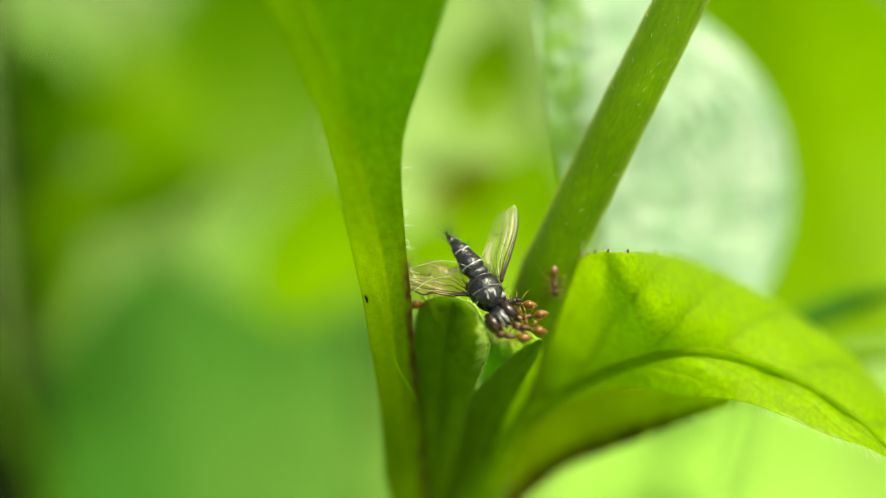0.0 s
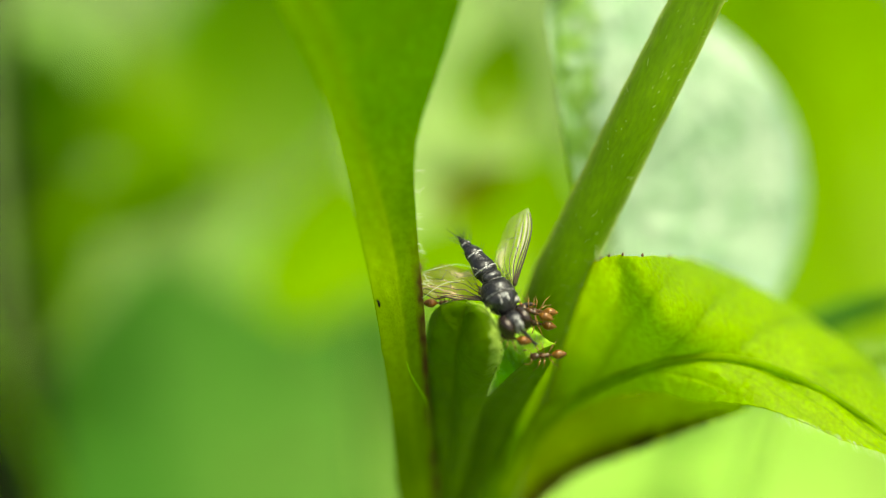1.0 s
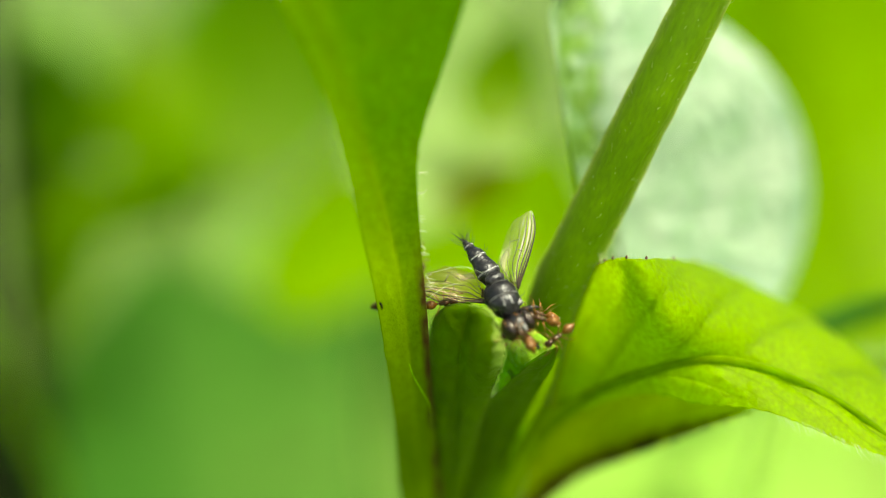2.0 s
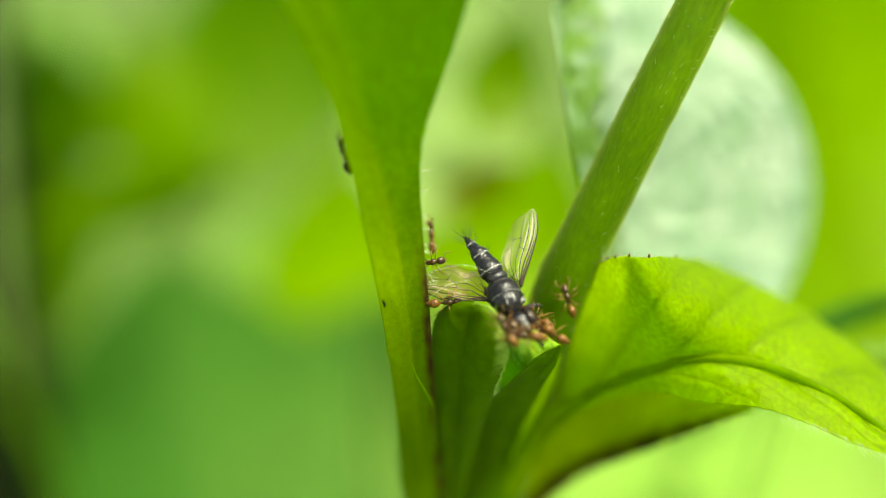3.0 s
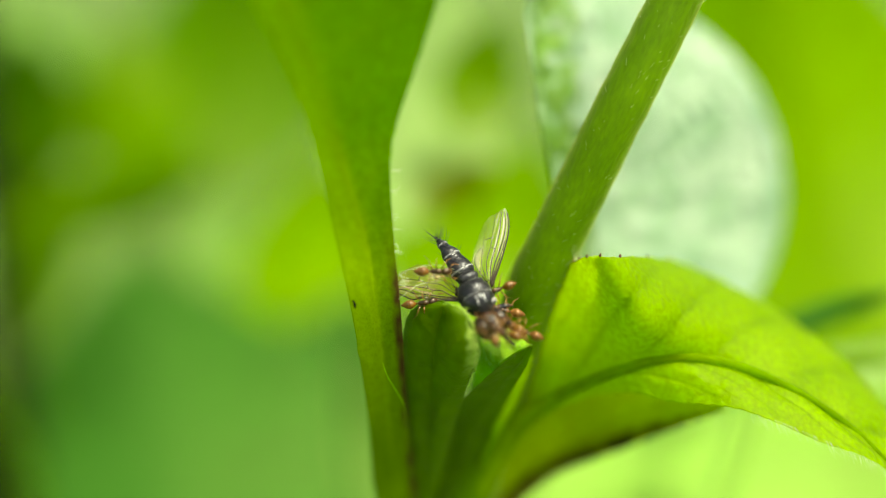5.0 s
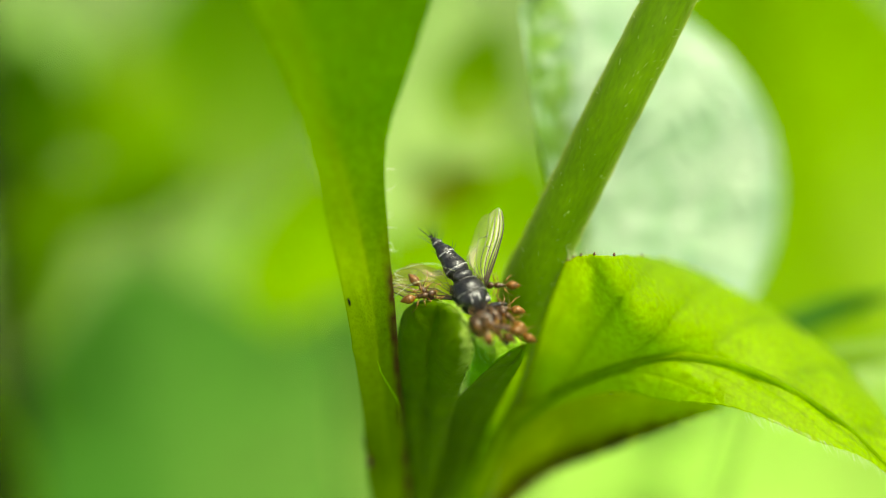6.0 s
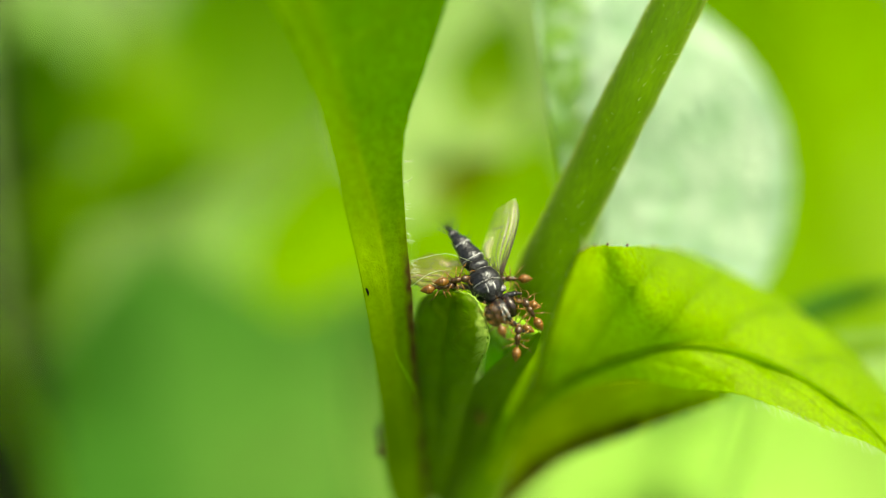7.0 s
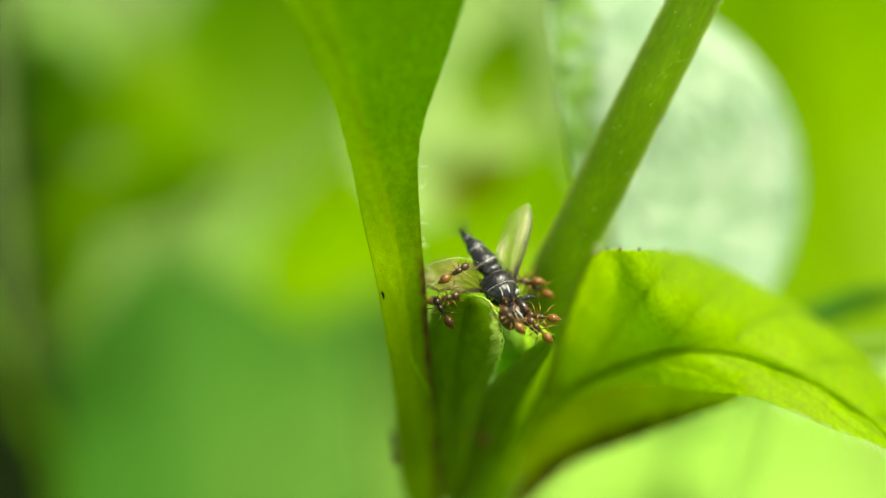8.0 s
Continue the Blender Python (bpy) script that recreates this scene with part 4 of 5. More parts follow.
    shin_line = [Vector(p) for p in [(0.65, 0.00, 0.23), (1.35, -0.30, 0.41), (1.98, -0.40, 0.61), (2.39, -0.30, 0.57)]]
    leg = tube("leg", shin_line[:2] + [shin_line[2]], [0.16, 0.22, 0.17], F_BODY, ob, sides=9, steps=10)
    tube("shin", shin_line[2:], [0.15, 0.07], F_BLACK, leg, sides=8, steps=6)
    for k, j in ((1, 1.3), (1, 0.7), (-1, 2.1), (-1, 1.3), (-1, 0.7)):
        hip = joint + tan * j + side * 0.55 * k + under * 0.6
        kn = hip + under * 0.5 + side * 0.25 * k
        an = kn - tan * 0.6 + under * 0.15 - side * 0.3 * k
        leg = tube("leg", [hip, hip.lerp(kn, 0.5) - tan * 0.08, kn], [0.13, 0.18, 0.13], F_BODY, ob, sides=9, steps=8)
        tube("shin", [kn, kn.lerp(an, 0.5), an], [0.12, 0.10, 0.06], F_BLACK, leg, sides=8, steps=8)
    # wings: one stands up, the other lies spread on the young leaf
    wing(Vector((4.16, 0.25, -2.35)) - base, (1.55, 1.3, 5.5), (-1.0, 0.65, 0.15), up, 5.9, ob, "clear amber wing standing up with dark veins")
    wing(Vector((1.95, 0.2, -3.3)) - base, (-5.2, 0.9, 0.45), (0.1, 0.8, 1.2), up, 5.2, ob, "crumpled clear amber wing lying spread", -1.0, 0.9, F_WING_DULL, 0.52, 0.55)
    for p, d in (((4.05, 0.4, -2.1), (-0.35, 0.2, 0.35)), ((1.95, 0.3, -2.75), (-0.3, 0.15, 0.35))):
        ellipsoid("wing_lobe", Vector(p) - base + Vector(d) * 0.5, [Vector(d) * 0.9, Vector((0.28, 0.1, -0.1)), Vector((0.02, -0.05, 0.03))], F_WING, ob, "", 8, 12)
    tagged(ob, "dead grey-black fly with banded abdomen and amber wings", "fly")
    return ob, head


fly, fly_head = build_fly()


# ---- ants ----
def ant_materials(prefix, *kinds):
    out = []
    for key, dark, light in kinds:
        m = plain_material(prefix + "_" + key, dark, light, 0.28, 2500, 0.25, depth=0.00002)
        m.node_tree.nodes["Principled BSDF"].inputs["Subsurface Weight"].default_value = 0.25
        m.node_tree.nodes["Principled BSDF"].inputs["Subsurface Radius"].default_value = (0.0004, 0.0002, 0.0001)
        out.append(m)
    return out


AMBER_SKINS = ant_materials("ant", ("amber", (0.080, 0.034, 0.003), (0.185, 0.083, 0.009)), ("brown", (0.026, 0.011, 0.002), (0.080, 0.031, 0.005)), ("leg", (0.13, 0.060, 0.010), (0.25, 0.125, 0.022)), ("band", (0.060, 0.024, 0.004), (0.15, 0.060, 0.009)))
# darker copy of the ant skins: backlight and shade put into the colour
SHADED_SKINS = ant_materials("shaded_ant", ("gaster", (0.022, 0.010, 0.003), (0.055, 0.022, 0.005)), ("body", (0.006, 0.004, 0.002), (0.016, 0.009, 0.004)), ("leg", (0.03, 0.015, 0.005), (0.06, 0.03, 0.008)), ("band", (0.012, 0.006, 0.002), (0.030, 0.013, 0.004)))
for skin in SHADED_SKINS:
    skin.node_tree.nodes["Principled BSDF"].inputs["Specular IOR Level"].default_value = 0.22


def build_ant(skins, label, gaster_label, grown=1.0):
    """About 2.4 mm long; forward is +x, up is +z; origin on the ground under its middle."""
    A_AMBER, A_BROWN, A_LEG, A_BAND = skins
    ob = new("ant")
    ob.empty_display_size = 0.001
    X, Y, Z = Vector((1, 0, 0)), Vector((0, 1, 0)), Vector((0, 0, 1))
    h = 0.42
    gaster = body_part("gaster", barrel((-1.34, 0, h + 0.0), (-0.36, 0, h + 0.0), Z, [0.03, 0.16, 0.265, 0.30, 0.245, 0.07], 0.92, 0.03, 16), A_AMBER, ob, gaster_label, 18)
    for s in (0.24, 0.43, 0.63):
        r = spline([(w, 0, 0) for w in (0.03, 0.16, 0.265, 0.30, 0.245, 0.07)], s)[0]
        c = Vector((-1.34 + 0.98 * s, 0, h + 0.03 * math.sin(math.pi * s)))
        slope = 0.06 if s < 0.5 else -0.03
        body_part("gaster_band", [(c + X * d, Y, Z, (r + slope * d * 8) * q, (r + slope * d * 8) * 0.95 * q) for d, q in ((-0.045, 0.97), (-0.02, 1.004), (0.02, 1.005), (0.04, 0.97))], A_BAND, gaster, "", 18)
    ellipsoid("waist", (-0.30, 0, h - 0.02), [X * 0.10, Y * 0.08, Z * 0.15], A_BROWN, ob, "", 6, 10)
    body_part("thorax", barrel((-0.27, 0, h - 0.03), (0.50, 0, h + 0.06), Z, [0.07, 0.16, 0.15, 0.20, 0.17, 0.08], 1.05, 0.03), A_BROWN, ob, "", 14)
    hd = ellipsoid("head", (0.72, 0, h + 0.02), [X * 0.30 - Z * 0.08, Y * 0.25, Z * 0.21], A_BROWN, ob, "", 10, 16)
    for k in (-1, 1):
        ellipsoid("eye", (0.76, 0.20 * k, h + 0.10), [X * 0.06, Y * 0.04, Z * 0.05], F_BLACK, hd, "", 5, 8)
        tube("jaw", [(0.95, 0.10 * k, h - 0.06), (1.06, 0.09 * k, h - 0.10), (1.12, 0.01 * k, h - 0.12)], [0.04, 0.03, 0.01], A_LEG, hd, sides=6, steps=5)
        tube("antenna", [(0.90, 0.10 * k, h + 0.06), (1.02, 0.36 * k, h + 0.22), (1.18, 0.46 * k, h + 0.12), (1.42, 0.42 * k, h - 0.10)], [0.025, 0.025, 0.03, 0.035], A_LEG, hd, sides=6, steps=14)
    for k in (-1, 1):
        for x, reach, knee in ((0.34, 0.62, 0.30), (0.12, 0.10, 0.02), (-0.12, -0.70, -0.34)):
            pts = [(x, 0.12 * k, h - 0.05), (x + knee * 0.6, 0.42 * k, h + 0.16), (x + knee, 0.66 * k, h + 0.04), (x + reach * 0.75, 0.80 * k, 0.14), (x + reach, 0.92 * k, 0.0)]
            leg = tube("leg", [Vector(p) - Vector(pts[0]) for p in pts], [0.036, 0.038, 0.028, 0.018, 0.012], A_LEG, ob, sides=7, steps=16)
            leg.location = Vector(pts[0]) * MM
    ob.scale = (grown, grown, grown)
    tagged(ob, label, "ant", "ants at the fly")
    return ob


def stand(x, y, z, heading, dive=0.0, bank=0.0):
    """An ant's pose in the axil's millimetres: heading in its upright plane (0 right, 90 up), dive away from the eye, bank about its own length."""
    h, d = radians(heading), radians(dive)
    f = Vector((math.cos(h) * math.cos(d), math.sin(d), math.sin(h) * math.cos(d)))
    side, up = frame_axes(f, Vector((0, -1, 0.001)))
    m = Matrix((f, -side, up)).transposed().to_4x4()
    return AXIL @ pose(x * MM, y * MM, z * MM) @ m @ pose(0, 0, 0, bank, 0, 0)



# ---- hairs of the plant ----
def hair_part(parent, items, label, r=0.014):
    """Fine hairs joined into one part: items are root, tip and bend in the axil's millimetres."""
    off = parent.matrix_basis.inverted() @ AXIL
    vs, fs = [], []
    for root, tip, bend in items:
        a, b = Vector(root), Vector(tip)
        v, f = tube_data([a, a.lerp(b, 0.5) + Vector(bend), b], [r, r * 0.8, r * 0.3], sides=4, steps=6)
        k = len(vs)
        vs += [(off @ (q * MM)) / MM for q in v]
        fs += [tuple(i + k for i in q) for q in f]
    ob = mesh_part("hairs", vs, fs, M_HAIR, parent, label)
    ob["kind"] = "stuff"
    return ob


def plant_hairs():
    rnd = random.Random(7)
    # stem: short slanted bristles all round the side that faces out
    line = [(4.02, 11.5, -16.77), (6.32, 8.2, -8.02), (7.66, 6, -2.57), (9.56, 4.6, 1.75), (13.15, 2.8, 9.62), (15.52, 2.2, 14.49), (18.1, 1.8, 19.74), (21.9, 1.5, 27.42)]
    items = []
    for k in range(300):
        s = rnd.uniform(0.1, 1)
        c = spline(line, s)
        tan = (spline(line, min(1, s + 0.01)) - c).normalized() if s < 0.99 else Vector((0.4, 0, 0.9))
        side, up = frame_axes(tan, Vector((0, -1, 0)))
        t = rnd.uniform(-0.2, math.pi + 0.2)
        d = side * math.cos(t) + up * math.sin(t)
        root = c + d * (1.85 + 0.22 * (1 - s))
        n = rnd.uniform(0.2, 0.55)
        items.append((root, root + d * n * 0.6 + tan * n * rnd.uniform(0.2, 0.8), d * 0.05))
    hair_part(stem, items, "short pale stem hairs", 0.008)
    # tall leaf: crooked pale hairs on its dark edge, and one long one
    items = []
    for z, y in ((4.2, -0.1), (2.6, 0.0), (1.6, 0.1), (0.4, 0.2), (0.0, 0.3), (-1.6, 0.5), (-2.2, 0.6), (5.6, -0.3)):
        x = -2.72 + 0.1 * abs(z - 2) * 0.4 + (0.35 if z < 0 else 0) - 0.02 * z
        for q in range(3):
            n = rnd.uniform(0.35, 0.75)
            a = rnd.uniform(-0.9, 0.9)
            items.append(((x - 0.15, y, z + 0.1 * q), (x + n * math.cos(a), y - rnd.uniform(0, 0.4), z + n * math.sin(a)), (0.05, -0.1, rnd.uniform(-0.25, 0.25))))
    items.append(((-2.35, 0.0, -1.35), (2.0, -0.4, -1.35), (0.3, -0.3, 0.55)))
    items.append(((-2.35, 0.2, -3.2), (0.6, 0.1, -1.9), (-0.1, -0.5, 0.35)))
    items.append(((-2.4, 0.2, -2.2), (-1.5, -0.2, -2.2), (0, 0, 0.05)))
    items.append(((-12.0, -4.2, 16.9), (-10.8, -4.8, 16.4), (-0.1, 0, -0.2)))
    hair_part(tall, items, "crooked pale leaf hairs", 0.022)
    # arching leaf: fringe along the near corner of its upper edge and along its hanging edge
    items = []
    for k in range(46):
        at = rnd.uniform(0.325, 0.47)
        root = spline(ARCH_SPINE, at) + spline(ARCH_EDGE, at)
        n = rnd.uniform(0.2, 0.9) ** 1.5 * (1.7 if at < 0.38 else 0.7)
        items.append((root - Vector((0, 0, 0.1)), root + Vector((-n * rnd.uniform(0.0, 0.5), -0.15, n)), (-0.08, 0, 0.05)))
    for k in range(120):
        s = rnd.uniform(0.3, 0.97)
        root = spline([(17.37, 3.00, -10.73), (20.65, 1.40, -10.81), (24.24, 0.60, -11.86), (27.79, 0.40, -13.31), (31.30, 0.60, -14.80), (35.36, 2.00, -17.82)], s)
        n = rnd.uniform(0.25, 1.0)
        items.append((root + Vector((0, 0, 0.15)), root + Vector((n * rnd.uniform(0.1, 0.9), -0.2, -n)), (rnd.uniform(-0.06, 0.06), 0, 0)))
    hair_part(arch, items, "fine pale fringe of hairs", 0.007)
    # young leaf: tiny upright hairs
    items = []
    for k in range(26):
        x = rnd.uniform(2.9, 6.2)
        z = -4.0 - 0.75 * (x - 2.9) + rnd.uniform(-1.2, 0)
        items.append(((x, -0.3, z), (x + rnd.uniform(-0.05, 0.1), -0.7, z + 0.4), (0, 0, 0)))
    hair_part(inner, items, "tiny pale hairs", 0.012)


plant_hairs()


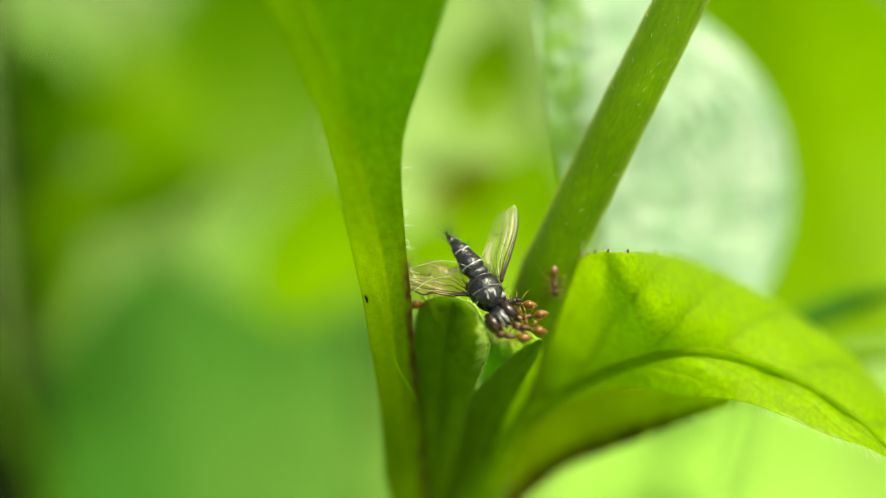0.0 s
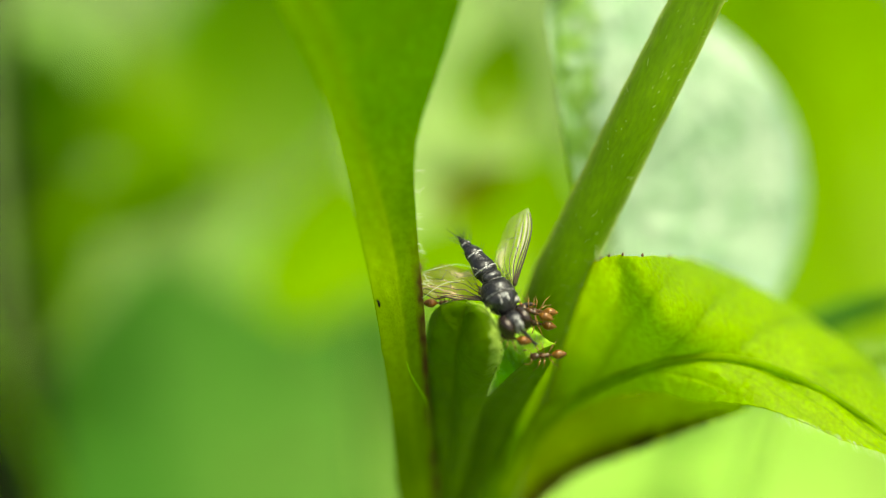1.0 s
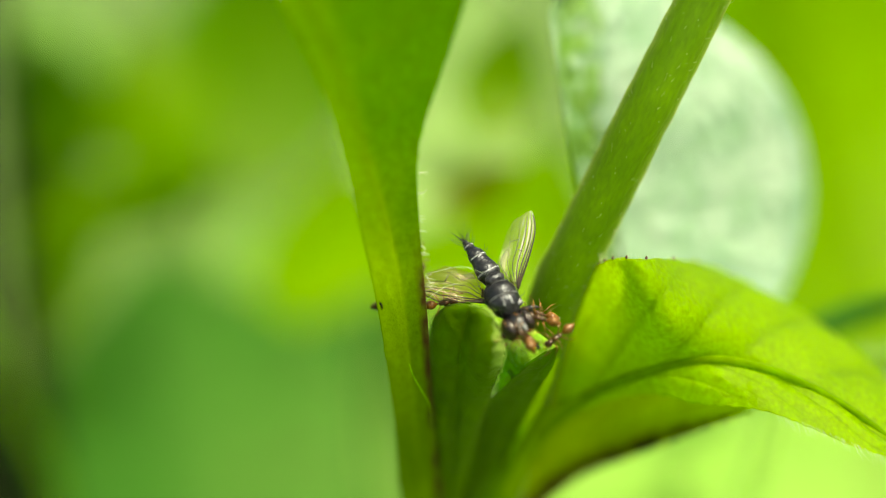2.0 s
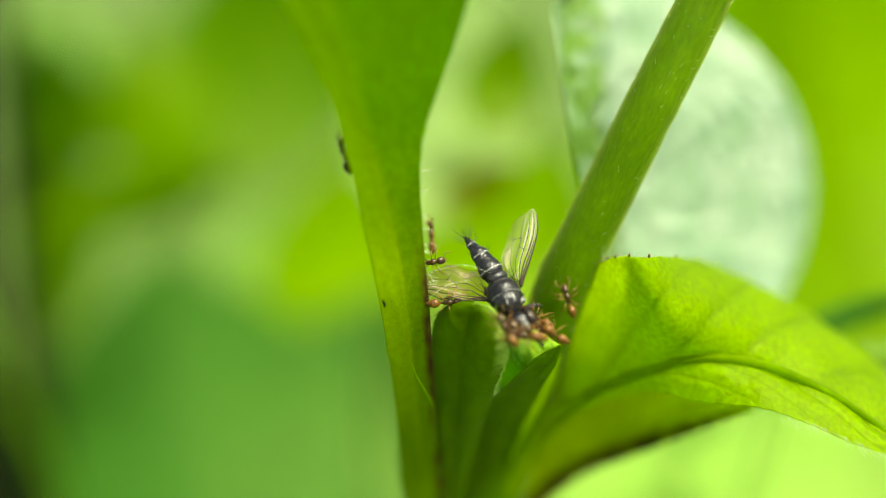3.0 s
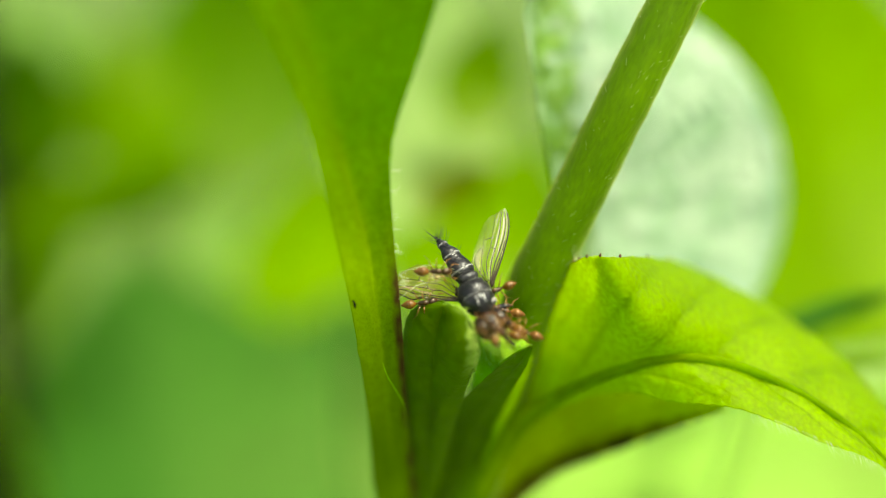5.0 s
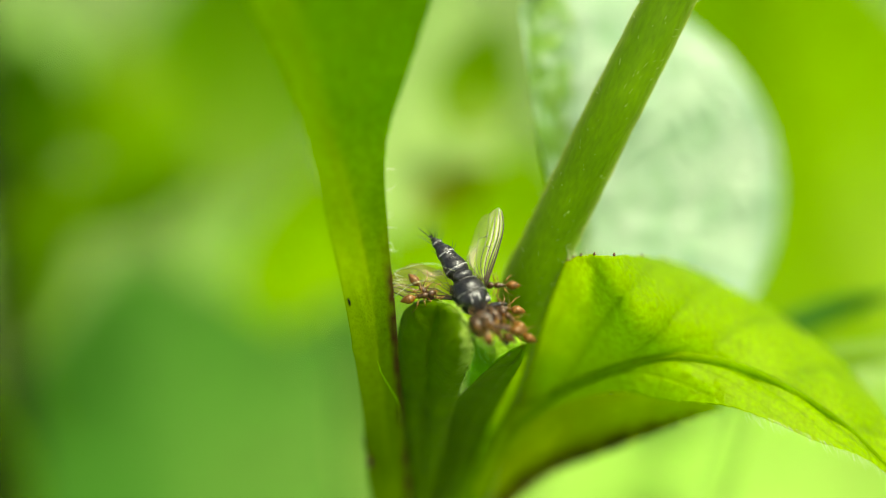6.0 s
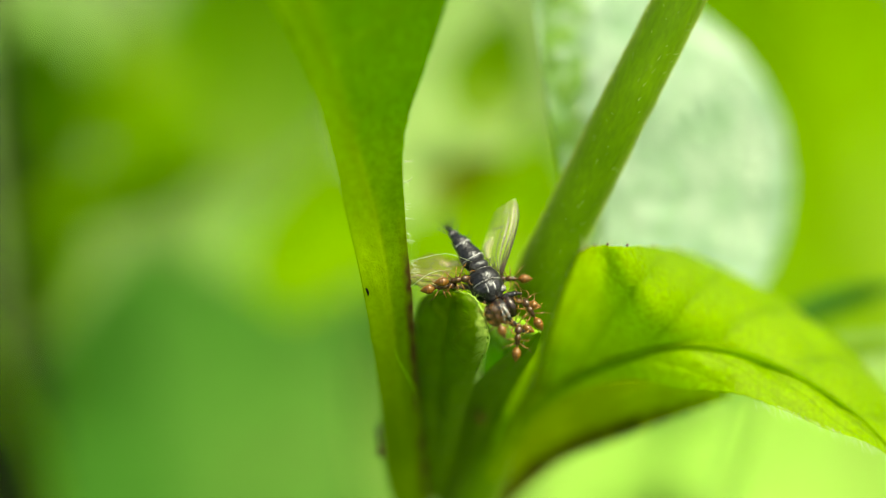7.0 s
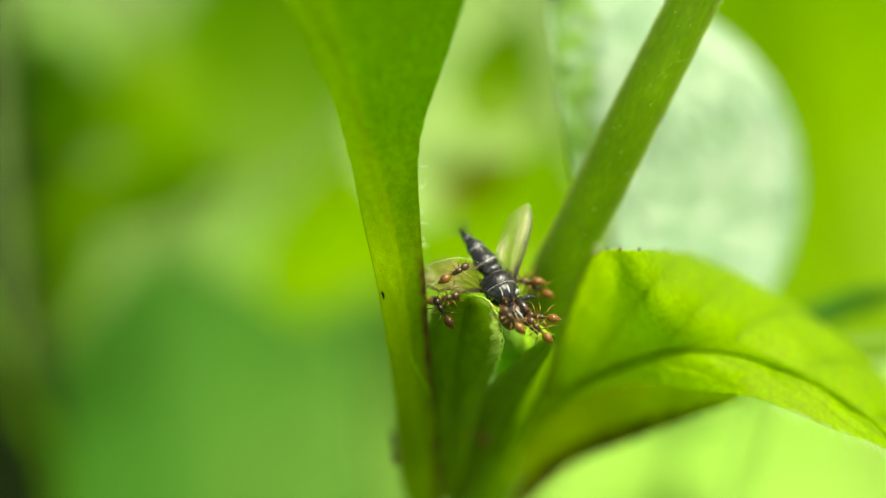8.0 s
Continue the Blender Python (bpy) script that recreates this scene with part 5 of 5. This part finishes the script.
# ---- what moves ----
def motions():
    paths = {
        "edge_runner": [
            (0.00, -4.62, 3.50, -1.64, 165, 0, -100),
            (0.10, -5.28, 3.00, -1.18, 172, 0, -95),
            (0.20, -6.46, 1.00, -0.75, 170, 0, -85),
            (0.30, -6.69, -0.20, 0.77, 98, 0, -90),
            (0.40, -7.43, -1.20, 3.45, 108, 0, -90),
            (0.50, -7.30, -1.20, 3.63, 90, 0, -90),
            (0.60, -6.73, 0.80, 3.77, 78, 0, -110),
            (0.70, -5.96, 2.40, 3.71, 60, 0, -140),
            (1.20, -5.29, 3.50, -0.02, 20, 0, -150),
            (1.50, -5.38, 1.80, -2.31, -50, 0, -120),
            (1.70, -5.90, 1.20, -4.01, -80, 0, -100),
            (1.90, -4.93, 2.50, -4.44, -20, 0, -130),
            (2.40, -5.80, 2.80, 1.22, 60, 0, -120),
            (2.80, -7.62, -1.60, 6.96, 106, 0, -90),
            (3.00, -7.55, -1.60, 6.86, 106, 0, -90),
            (3.20, -7.97, -1.90, 7.57, 122, 0, -90),
            (3.50, -8.15, -2.00, 7.48, 142, 0, -90),
            (3.55, -7.74, -5.20, 7.27, 85, 0, -45),
            (3.60, -7.15, -6.00, 7.33, 30, 0, 0),
            (3.70, -5.52, -5.00, 8.29, 15, 0, 0),
            (3.80, -3.79, -5.00, 9.21, 35, 0, 0),
            (3.90, -5.15, -6.40, 10.25, 100, 0, 0),
            (4.00, -6.67, -7.60, 10.54, 130, 0, 0),
            (4.10, -7.20, -6.60, 8.53, 195, 0, 0),
            (4.20, -7.33, -5.40, 5.99, 255, 0, 0),
            (4.30, -6.26, -2.90, 1.09, 285, 0, 0),
            (4.40, -4.70, -0.90, -3.71, 285, 0, 0),
            (4.50, -3.89, -0.20, -6.37, 272, 0, 0),
            (4.60, -4.90, 0.20, -6.26, 215, 0, -20),
            (4.70, -6.05, 0.80, -6.22, 190, 0, -70),
            (4.90, -3.90, 6.00, -8.67, 230, 0, -150),
            (5.50, -1.93, 14.00, -18.25, 280, 0, -170),
            (8.00, -3.83, 16.00, -21.33, 280, 0, -170),
        ],
        "stem_walker": [
            (0.00, 8.31, 4.10, -2.50, 272, 0, 0),
            (0.40, 8.25, 4.10, -2.62, 268, 0, 0),
            (0.50, 8.17, 4.10, -3.09, 265, 0, 0),
            (0.60, 8.22, 3.40, -3.83, 262, 0, 0),
            (0.70, 8.47, 2.70, -4.38, 262, 0, 0),
            (0.80, 8.37, 1.90, -5.45, 255, 0, 0),
            (0.90, 7.76, 0.90, -6.74, 215, 0, 0),
            (1.00, 6.27, 0.00, -7.13, 185, 0, 0),
            (1.10, 6.25, 0.00, -7.32, 200, 0, 0),
            (1.20, 7.02, 0.00, -6.79, 265, 0, 0),
            (1.40, 6.75, -0.20, -6.67, 282, 0, 0),
            (1.50, 6.91, -0.30, -6.06, 275, 0, 0),
            (1.70, 6.86, -0.40, -5.76, 250, 0, 0),
            (2.20, 6.75, -0.50, -5.50, 200, 0, 0),
            (2.80, 6.22, -0.60, -5.56, 158, 0, 0),
            (3.00, 6.14, -0.60, -5.51, 155, 0, 0),
            (3.50, 6.05, -0.60, -5.34, 152, 0, 0),
            (4.00, 6.08, -0.60, -5.36, 150, 0, 0),
            (4.50, 6.29, -0.60, -5.30, 155, 0, 0),
            (5.20, 6.30, -0.70, -5.33, 158, 0, 0),
            (6.00, 6.24, -0.80, -5.53, 155, 0, 0),
            (6.50, 5.67, -1.00, -6.41, 120, 0, 0),
            (6.80, 5.44, -1.20, -6.84, 95, 0, 0),
            (7.00, 5.18, -1.20, -6.86, 85, 0, 0),
            (7.20, 5.50, -1.60, -6.41, 100, 0, 0),
            (7.50, 5.67, -1.80, -5.94, 110, 0, 0),
            (7.80, 5.61, -1.80, -5.78, 130, 0, 0),
            (8.00, 5.62, -1.80, -5.72, 135, 0, 0),
        ],
        "wing_visitor": [
            (0.00, 11.28, 10.00, -9.12, 100, 0, 0),
            (1.50, 10.77, 10.00, -8.51, 100, 0, 0),
            (2.40, 9.41, 9.00, -6.04, 110, 0, 0),
            (2.65, 8.65, 7.00, -4.65, 112, 0, 0),
            (2.80, 8.12, 4.40, -3.82, 115, 0, 0),
            (3.00, 7.82, 3.60, -3.38, 108, 0, 0),
            (3.10, 7.55, 3.50, -2.39, 105, 0, 0),
            (3.20, 6.60, 3.60, -1.67, 140, 0, 0),
            (3.40, 5.83, 4.00, -1.62, 130, 0, 10),
            (3.50, 5.97, 4.20, -0.55, 95, 0, 20),
            (3.80, 6.28, 4.40, -0.18, 88, 0, 30),
            (4.00, 6.43, 4.40, 0.22, 80, 0, 30),
            (4.10, 6.40, 4.60, 0.98, 110, 0, 30),
            (4.20, 5.63, 2.60, -0.54, 195, 0, 0),
            (4.40, 4.84, 2.60, -1.68, 215, 0, 0),
            (5.00, 4.70, 3.00, -2.63, 200, 0, 0),
            (6.00, 5.32, 3.00, -2.42, 180, 0, 0),
            (6.40, 4.99, 1.60, -2.64, 178, 0, 0),
            (6.50, 5.06, 1.60, -2.65, 178, 0, 0),
            (7.00, 5.00, 1.60, -2.62, 180, 0, 0),
            (7.50, 4.72, 1.60, -2.48, 182, 0, 0),
            (8.00, 5.02, 1.80, -2.52, 176, 0, 0),
        ],
        "under_wing": [
            (0.00, -1.10, 2.80, -3.90, 10, 0, 0),
            (0.50, -0.95, 2.20, -3.58, 5, 0, 0),
            (1.00, -0.92, 2.20, -3.61, 0, 0, 0),
            (1.50, -1.15, 2.20, -3.54, 10, 0, 0),
            (3.00, -1.06, 1.20, -3.48, 5, 0, 0),
            (3.50, -0.91, 1.00, -3.57, 3, 0, 0),
            (4.00, -0.95, 1.00, -3.58, 2, 0, 0),
            (4.50, -0.90, 1.00, -3.62, 3, 0, 0),
            (6.00, -0.42, 0.60, -3.11, 15, 0, 0),
            (6.50, -0.46, 0.30, -3.21, 8, 0, 0),
            (7.00, -0.19, 0.20, -3.19, 10, 0, 0),
            (7.50, -0.76, 0.40, -3.43, 8, 0, 0),
            (8.00, -0.91, 0.40, -3.72, 12, 0, 0),
        ],
        "wing_top": [
            (0.00, -3.60, 5.00, -1.24, 0, 0, 0),
            (2.50, -3.57, 4.00, -0.87, 10, 0, 0),
            (2.80, -2.25, 2.00, -0.70, 10, 0, 0),
            (3.20, -2.23, 1.00, -0.66, 8, 0, 0),
            (3.50, -2.15, 0.80, -0.65, 5, 0, 0),
            (3.80, -1.25, 0.20, -0.88, 2, 0, 0),
            (4.00, -0.55, 0.00, -1.13, 0, 0, 0),
            (4.20, -0.17, 0.00, -1.23, 0, 0, 0),
            (4.50, 0.21, 0.00, -1.20, -3, 0, 0),
            (5.00, 0.17, 0.00, -1.25, 0, 0, 0),
            (6.00, -0.30, 1.20, -2.66, -48, 0, 0),
            (6.50, 0.65, 0.00, -2.48, 10, 0, 0),
            (7.00, 0.78, 0.00, -2.69, 8, 0, 0),
            (7.50, 0.22, -0.10, -2.32, 25, 0, 0),
            (8.00, -0.18, -0.10, -1.86, 32, 0, 0),
        ],
        "face_biter": [
            (0.00, 5.81, -1.20, -5.46, 168, 0, 0),
            (0.50, 5.15, -1.40, -5.60, 176, 0, 0),
            (1.00, 5.73, 1.40, -5.02, 170, 0, 0),
            (1.50, 5.37, 1.40, -5.02, 160, 0, 0),
            (2.20, 3.89, -2.10, -5.40, 120, 0, 0),
            (3.00, 2.98, -2.20, -5.05, 118, 0, 0),
            (3.50, 3.20, -2.30, -5.10, 115, 0, 0),
            (4.00, 3.45, -2.40, -5.20, 105, 0, 0),
            (4.50, 3.82, -2.60, -4.90, 112, -25, 0),
            (6.00, 3.84, -2.60, -4.89, 108, -20, 0),
            (6.50, 3.80, -2.60, -5.11, 110, -20, 0),
            (7.00, 3.67, -2.60, -5.13, 112, -20, 0),
            (7.50, 3.41, -2.60, -4.78, 125, -10, 0),
            (8.00, 3.66, -2.60, -4.91, 130, -10, 0),
        ],
        "eye_biter": [
            (0.00, 5.95, -0.50, -4.72, 190, 0, 0),
            (0.50, 5.55, 0.00, -4.00, 150, 10, 0),
            (1.00, 5.48, 0.00, -4.17, 160, 10, 0),
            (1.50, 5.74, -0.20, -4.18, 172, 0, 0),
            (3.00, 5.19, -0.80, -4.79, 150, 0, 0),
            (3.50, 5.08, -0.90, -4.85, 150, 0, 0),
            (4.00, 5.24, -0.90, -4.91, 160, 0, 0),
            (4.50, 5.21, -0.90, -4.85, 150, 0, 0),
            (6.00, 5.76, -0.90, -4.55, 140, 0, 0),
            (6.50, 6.13, -1.00, -4.84, 128, 0, 0),
            (7.00, 6.18, -1.00, -4.89, 122, 0, 0),
            (7.50, 5.88, -1.20, -4.99, 145, 0, 0),
            (8.00, 5.84, -1.20, -4.93, 172, 0, 0),
        ],
        "brow_biter": [
            (0.00, 4.40, 10.00, -13.25, 120, 0, 0),
            (1.70, 3.66, 9.00, -11.11, 120, 0, 0),
            (2.20, 5.04, 2.50, -7.94, 130, 0, 0),
            (2.50, 5.21, -0.80, -6.29, 150, 0, 0),
            (2.80, 4.70, -1.60, -5.71, 172, 0, 0),
            (3.00, 4.42, -1.70, -5.57, 175, 0, 0),
            (3.50, 4.55, -1.80, -5.62, 172, 0, 0),
            (4.00, 4.58, -1.90, -5.56, 175, 0, 0),
            (4.50, 4.64, -2.30, -5.15, 160, -10, 0),
            (5.20, 4.90, -2.20, -5.25, 165, 0, 0),
            (6.00, 5.24, -2.10, -5.12, 168, 0, 0),
            (6.50, 5.00, -2.00, -5.15, 165, 0, 0),
            (6.80, 5.25, 0.30, -5.70, 160, 10, 0),
            (7.00, 5.35, 1.20, -5.95, 160, 15, 0),
            (7.30, 5.51, 1.80, -6.05, 150, 20, 0),
            (7.60, 5.71, 2.20, -6.22, 150, 20, 0),
            (8.00, 5.77, 3.00, -6.31, 150, 20, 0),
        ],
        "chin_biter": [
            (0.00, 4.70, -1.40, -5.99, 172, 0, 0),
            (0.50, 4.53, -1.90, -5.56, 178, 0, 0),
            (1.00, 3.78, -0.60, -5.86, 168, 0, 0),
            (1.50, 3.79, -0.60, -5.80, 168, 0, 0),
            (3.00, 4.13, -2.00, -5.47, 172, 0, 0),
            (3.50, 3.84, -2.10, -5.52, 168, 0, 0),
            (4.00, 3.61, -2.20, -5.30, 170, 0, 0),
            (4.50, 4.39, -1.60, -5.18, 165, 0, 0),
            (6.00, 4.81, -1.70, -5.34, 150, 0, 0),
            (6.30, 4.41, 1.50, -6.48, 120, 20, 0),
            (6.70, 3.38, 8.00, -11.05, 110, 20, 0),
            (8.00, 2.02, 11.00, -15.31, 110, 0, 0),
        ],
        "far_biter": [
            (0.00, 5.24, 0.50, -3.83, 172, 0, 0),
            (0.50, 5.42, 0.90, -3.77, 188, 0, 0),
            (1.00, 5.75, 0.80, -4.10, 175, 0, 0),
            (1.50, 5.84, 0.80, -3.97, 172, 0, 0),
            (3.00, 5.20, 0.30, -4.48, 150, 0, 0),
            (3.50, 5.19, 0.30, -4.38, 150, 0, 0),
            (4.00, 5.33, 0.20, -4.40, 160, 0, 0),
            (4.50, 5.04, 0.40, -4.09, 165, 0, 0),
            (6.00, 5.46, 0.40, -3.92, 170, 0, 0),
            (6.50, 5.99, 0.60, -3.97, 165, 0, 0),
            (7.00, 5.59, 0.60, -4.24, 165, 0, 0),
            (7.50, 5.53, 0.70, -4.71, 150, 0, 0),
            (8.00, 5.89, 2.20, -3.08, 150, 0, 0),
        ],
        "late_comer": [
            (0.00, 0.82, 19.00, -24.99, 110, 0, 0),
            (6.50, 2.17, 18.00, -23.46, 110, 0, 0),
            (7.00, 2.34, 9.00, -12.38, 120, 0, 0),
            (7.10, 3.05, 4.50, -8.72, 140, 0, 0),
            (7.20, 2.24, 0.20, -7.20, 150, 0, 0),
            (7.30, 1.44, -0.80, -6.74, 152, 0, 0),
            (7.40, 0.71, -0.90, -6.22, 155, 0, 0),
            (7.50, 0.10, -0.90, -5.90, 155, 0, 0),
            (7.60, -0.38, -0.90, -5.25, 148, 0, 0),
            (7.70, -0.78, -0.90, -4.80, 128, 0, 0),
            (8.00, -1.10, -0.90, -4.58, 122, 0, 0),
        ],
        "low_edge": [
            (0.00, -2.84, 14.00, -19.71, 100, 0, -90),
            (3.40, -4.36, 12.00, -17.36, 100, 0, -90),
            (3.80, -4.63, 8.00, -13.77, 100, 0, -90),
            (4.00, -4.78, 5.80, -10.84, 100, 0, -90),
            (4.30, -3.57, 12.00, -14.47, 110, 0, -100),
            (5.50, -3.27, 12.00, -16.87, 100, 0, -90),
            (5.80, -4.33, 8.50, -15.70, 100, 0, -90),
            (6.00, -4.12, 8.50, -15.58, 100, 0, -90),
            (7.00, -4.51, 7.80, -15.72, 95, 0, -90),
            (8.00, -4.51, 8.20, -16.18, 95, 0, -90),
        ],
        "leaf_edge_climber": [
            (0.00, -3.58, 4.50, -1.24, 80, 0, 0),
            (2.60, -3.09, 4.00, 0.38, 80, 0, 0),
            (3.00, -2.67, 4.00, 1.24, 95, 0, 90),
            (3.50, -2.52, 4.00, 1.27, 92, 0, 90),
            (4.00, -2.23, 4.00, 1.67, 80, 0, 90),
            (4.20, -2.33, 4.00, 1.43, 85, 0, 90),
            (4.40, -2.18, 4.00, 0.77, 60, 0, 60),
            (4.80, -4.01, 4.50, 0.33, 100, 0, 30),
            (6.00, -4.00, 5.00, 0.24, 100, 0, 30),
            (8.00, -4.26, 5.00, -0.18, 90, 0, 30),
        ],
    }
    amber = build_ant(AMBER_SKINS, "small amber-brown worker ant at the fly", "glossy amber gaster", 1.1)
    # the ants seen in shade get the darkened skins
    dark = build_ant(SHADED_SKINS, "small worker ant running on a leaf, shade put into its dark skins", "glossy gaster darkened by painted-in shade", 1.12)
    free = {"amber": [amber], "dark": [dark]}
    ants = []
    for name in paths:
        kind = "dark" if name in ("edge_runner", "late_comer", "low_edge") else "amber"
        ants.append(free[kind].pop() if free[kind] else copy_thing(dark if kind == "dark" else amber, Matrix.Identity(4)))
    for k, (ob, (name, path)) in enumerate(zip(ants, paths.items())):
        walk(ob, [(t, stand(x, y, z, heading, dive, bank)) for t, x, y, z, heading, dive, bank in path])
        legs = [c for c in ob.children if c.name.startswith("leg")]
        for j, leg in enumerate(legs):
            at = leg.location.copy()
            swing = []
            for i in range(0, 81, 2):
                t = i / 10
                go = 0.0
                for p, q in zip(path, path[1:]):
                    if p[0] <= t < q[0]:
                        go = math.dist(p[1:4], q[1:4]) / (q[0] - p[0])
                size = 5 + min(17, go * 2.5)
                swing.append((t, Matrix.Translation(at) @ pose(0, 0, 0, 0.25 * size * math.cos(t * 11 + 3.1 * (j % 2) + k), 0, size * math.sin(t * 11 + 3.1 * (j % 2) + k))))
            walk(leg, swing)
    # the fly's head is tugged round by the ants
    at = fly_head.location.copy()
    walk(fly_head, [(t, Matrix.Translation(at) @ pose(0, 0, 0, a, b, c)) for t, a, b, c in [
        (0.0, 0, 0, 0), (0.5, 0, 2, 0), (0.7, 4, 6, 6), (0.9, 8, 12, 14), (1.5, 10, 14, 18), (3.0, 8, 12, 14), (4.5, 8, 10, 12), (6.0, 8, 12, 14), (7.0, 6, 10, 12), (7.5, 4, 8, 8), (8.0, 4, 8, 8)]])


motions()
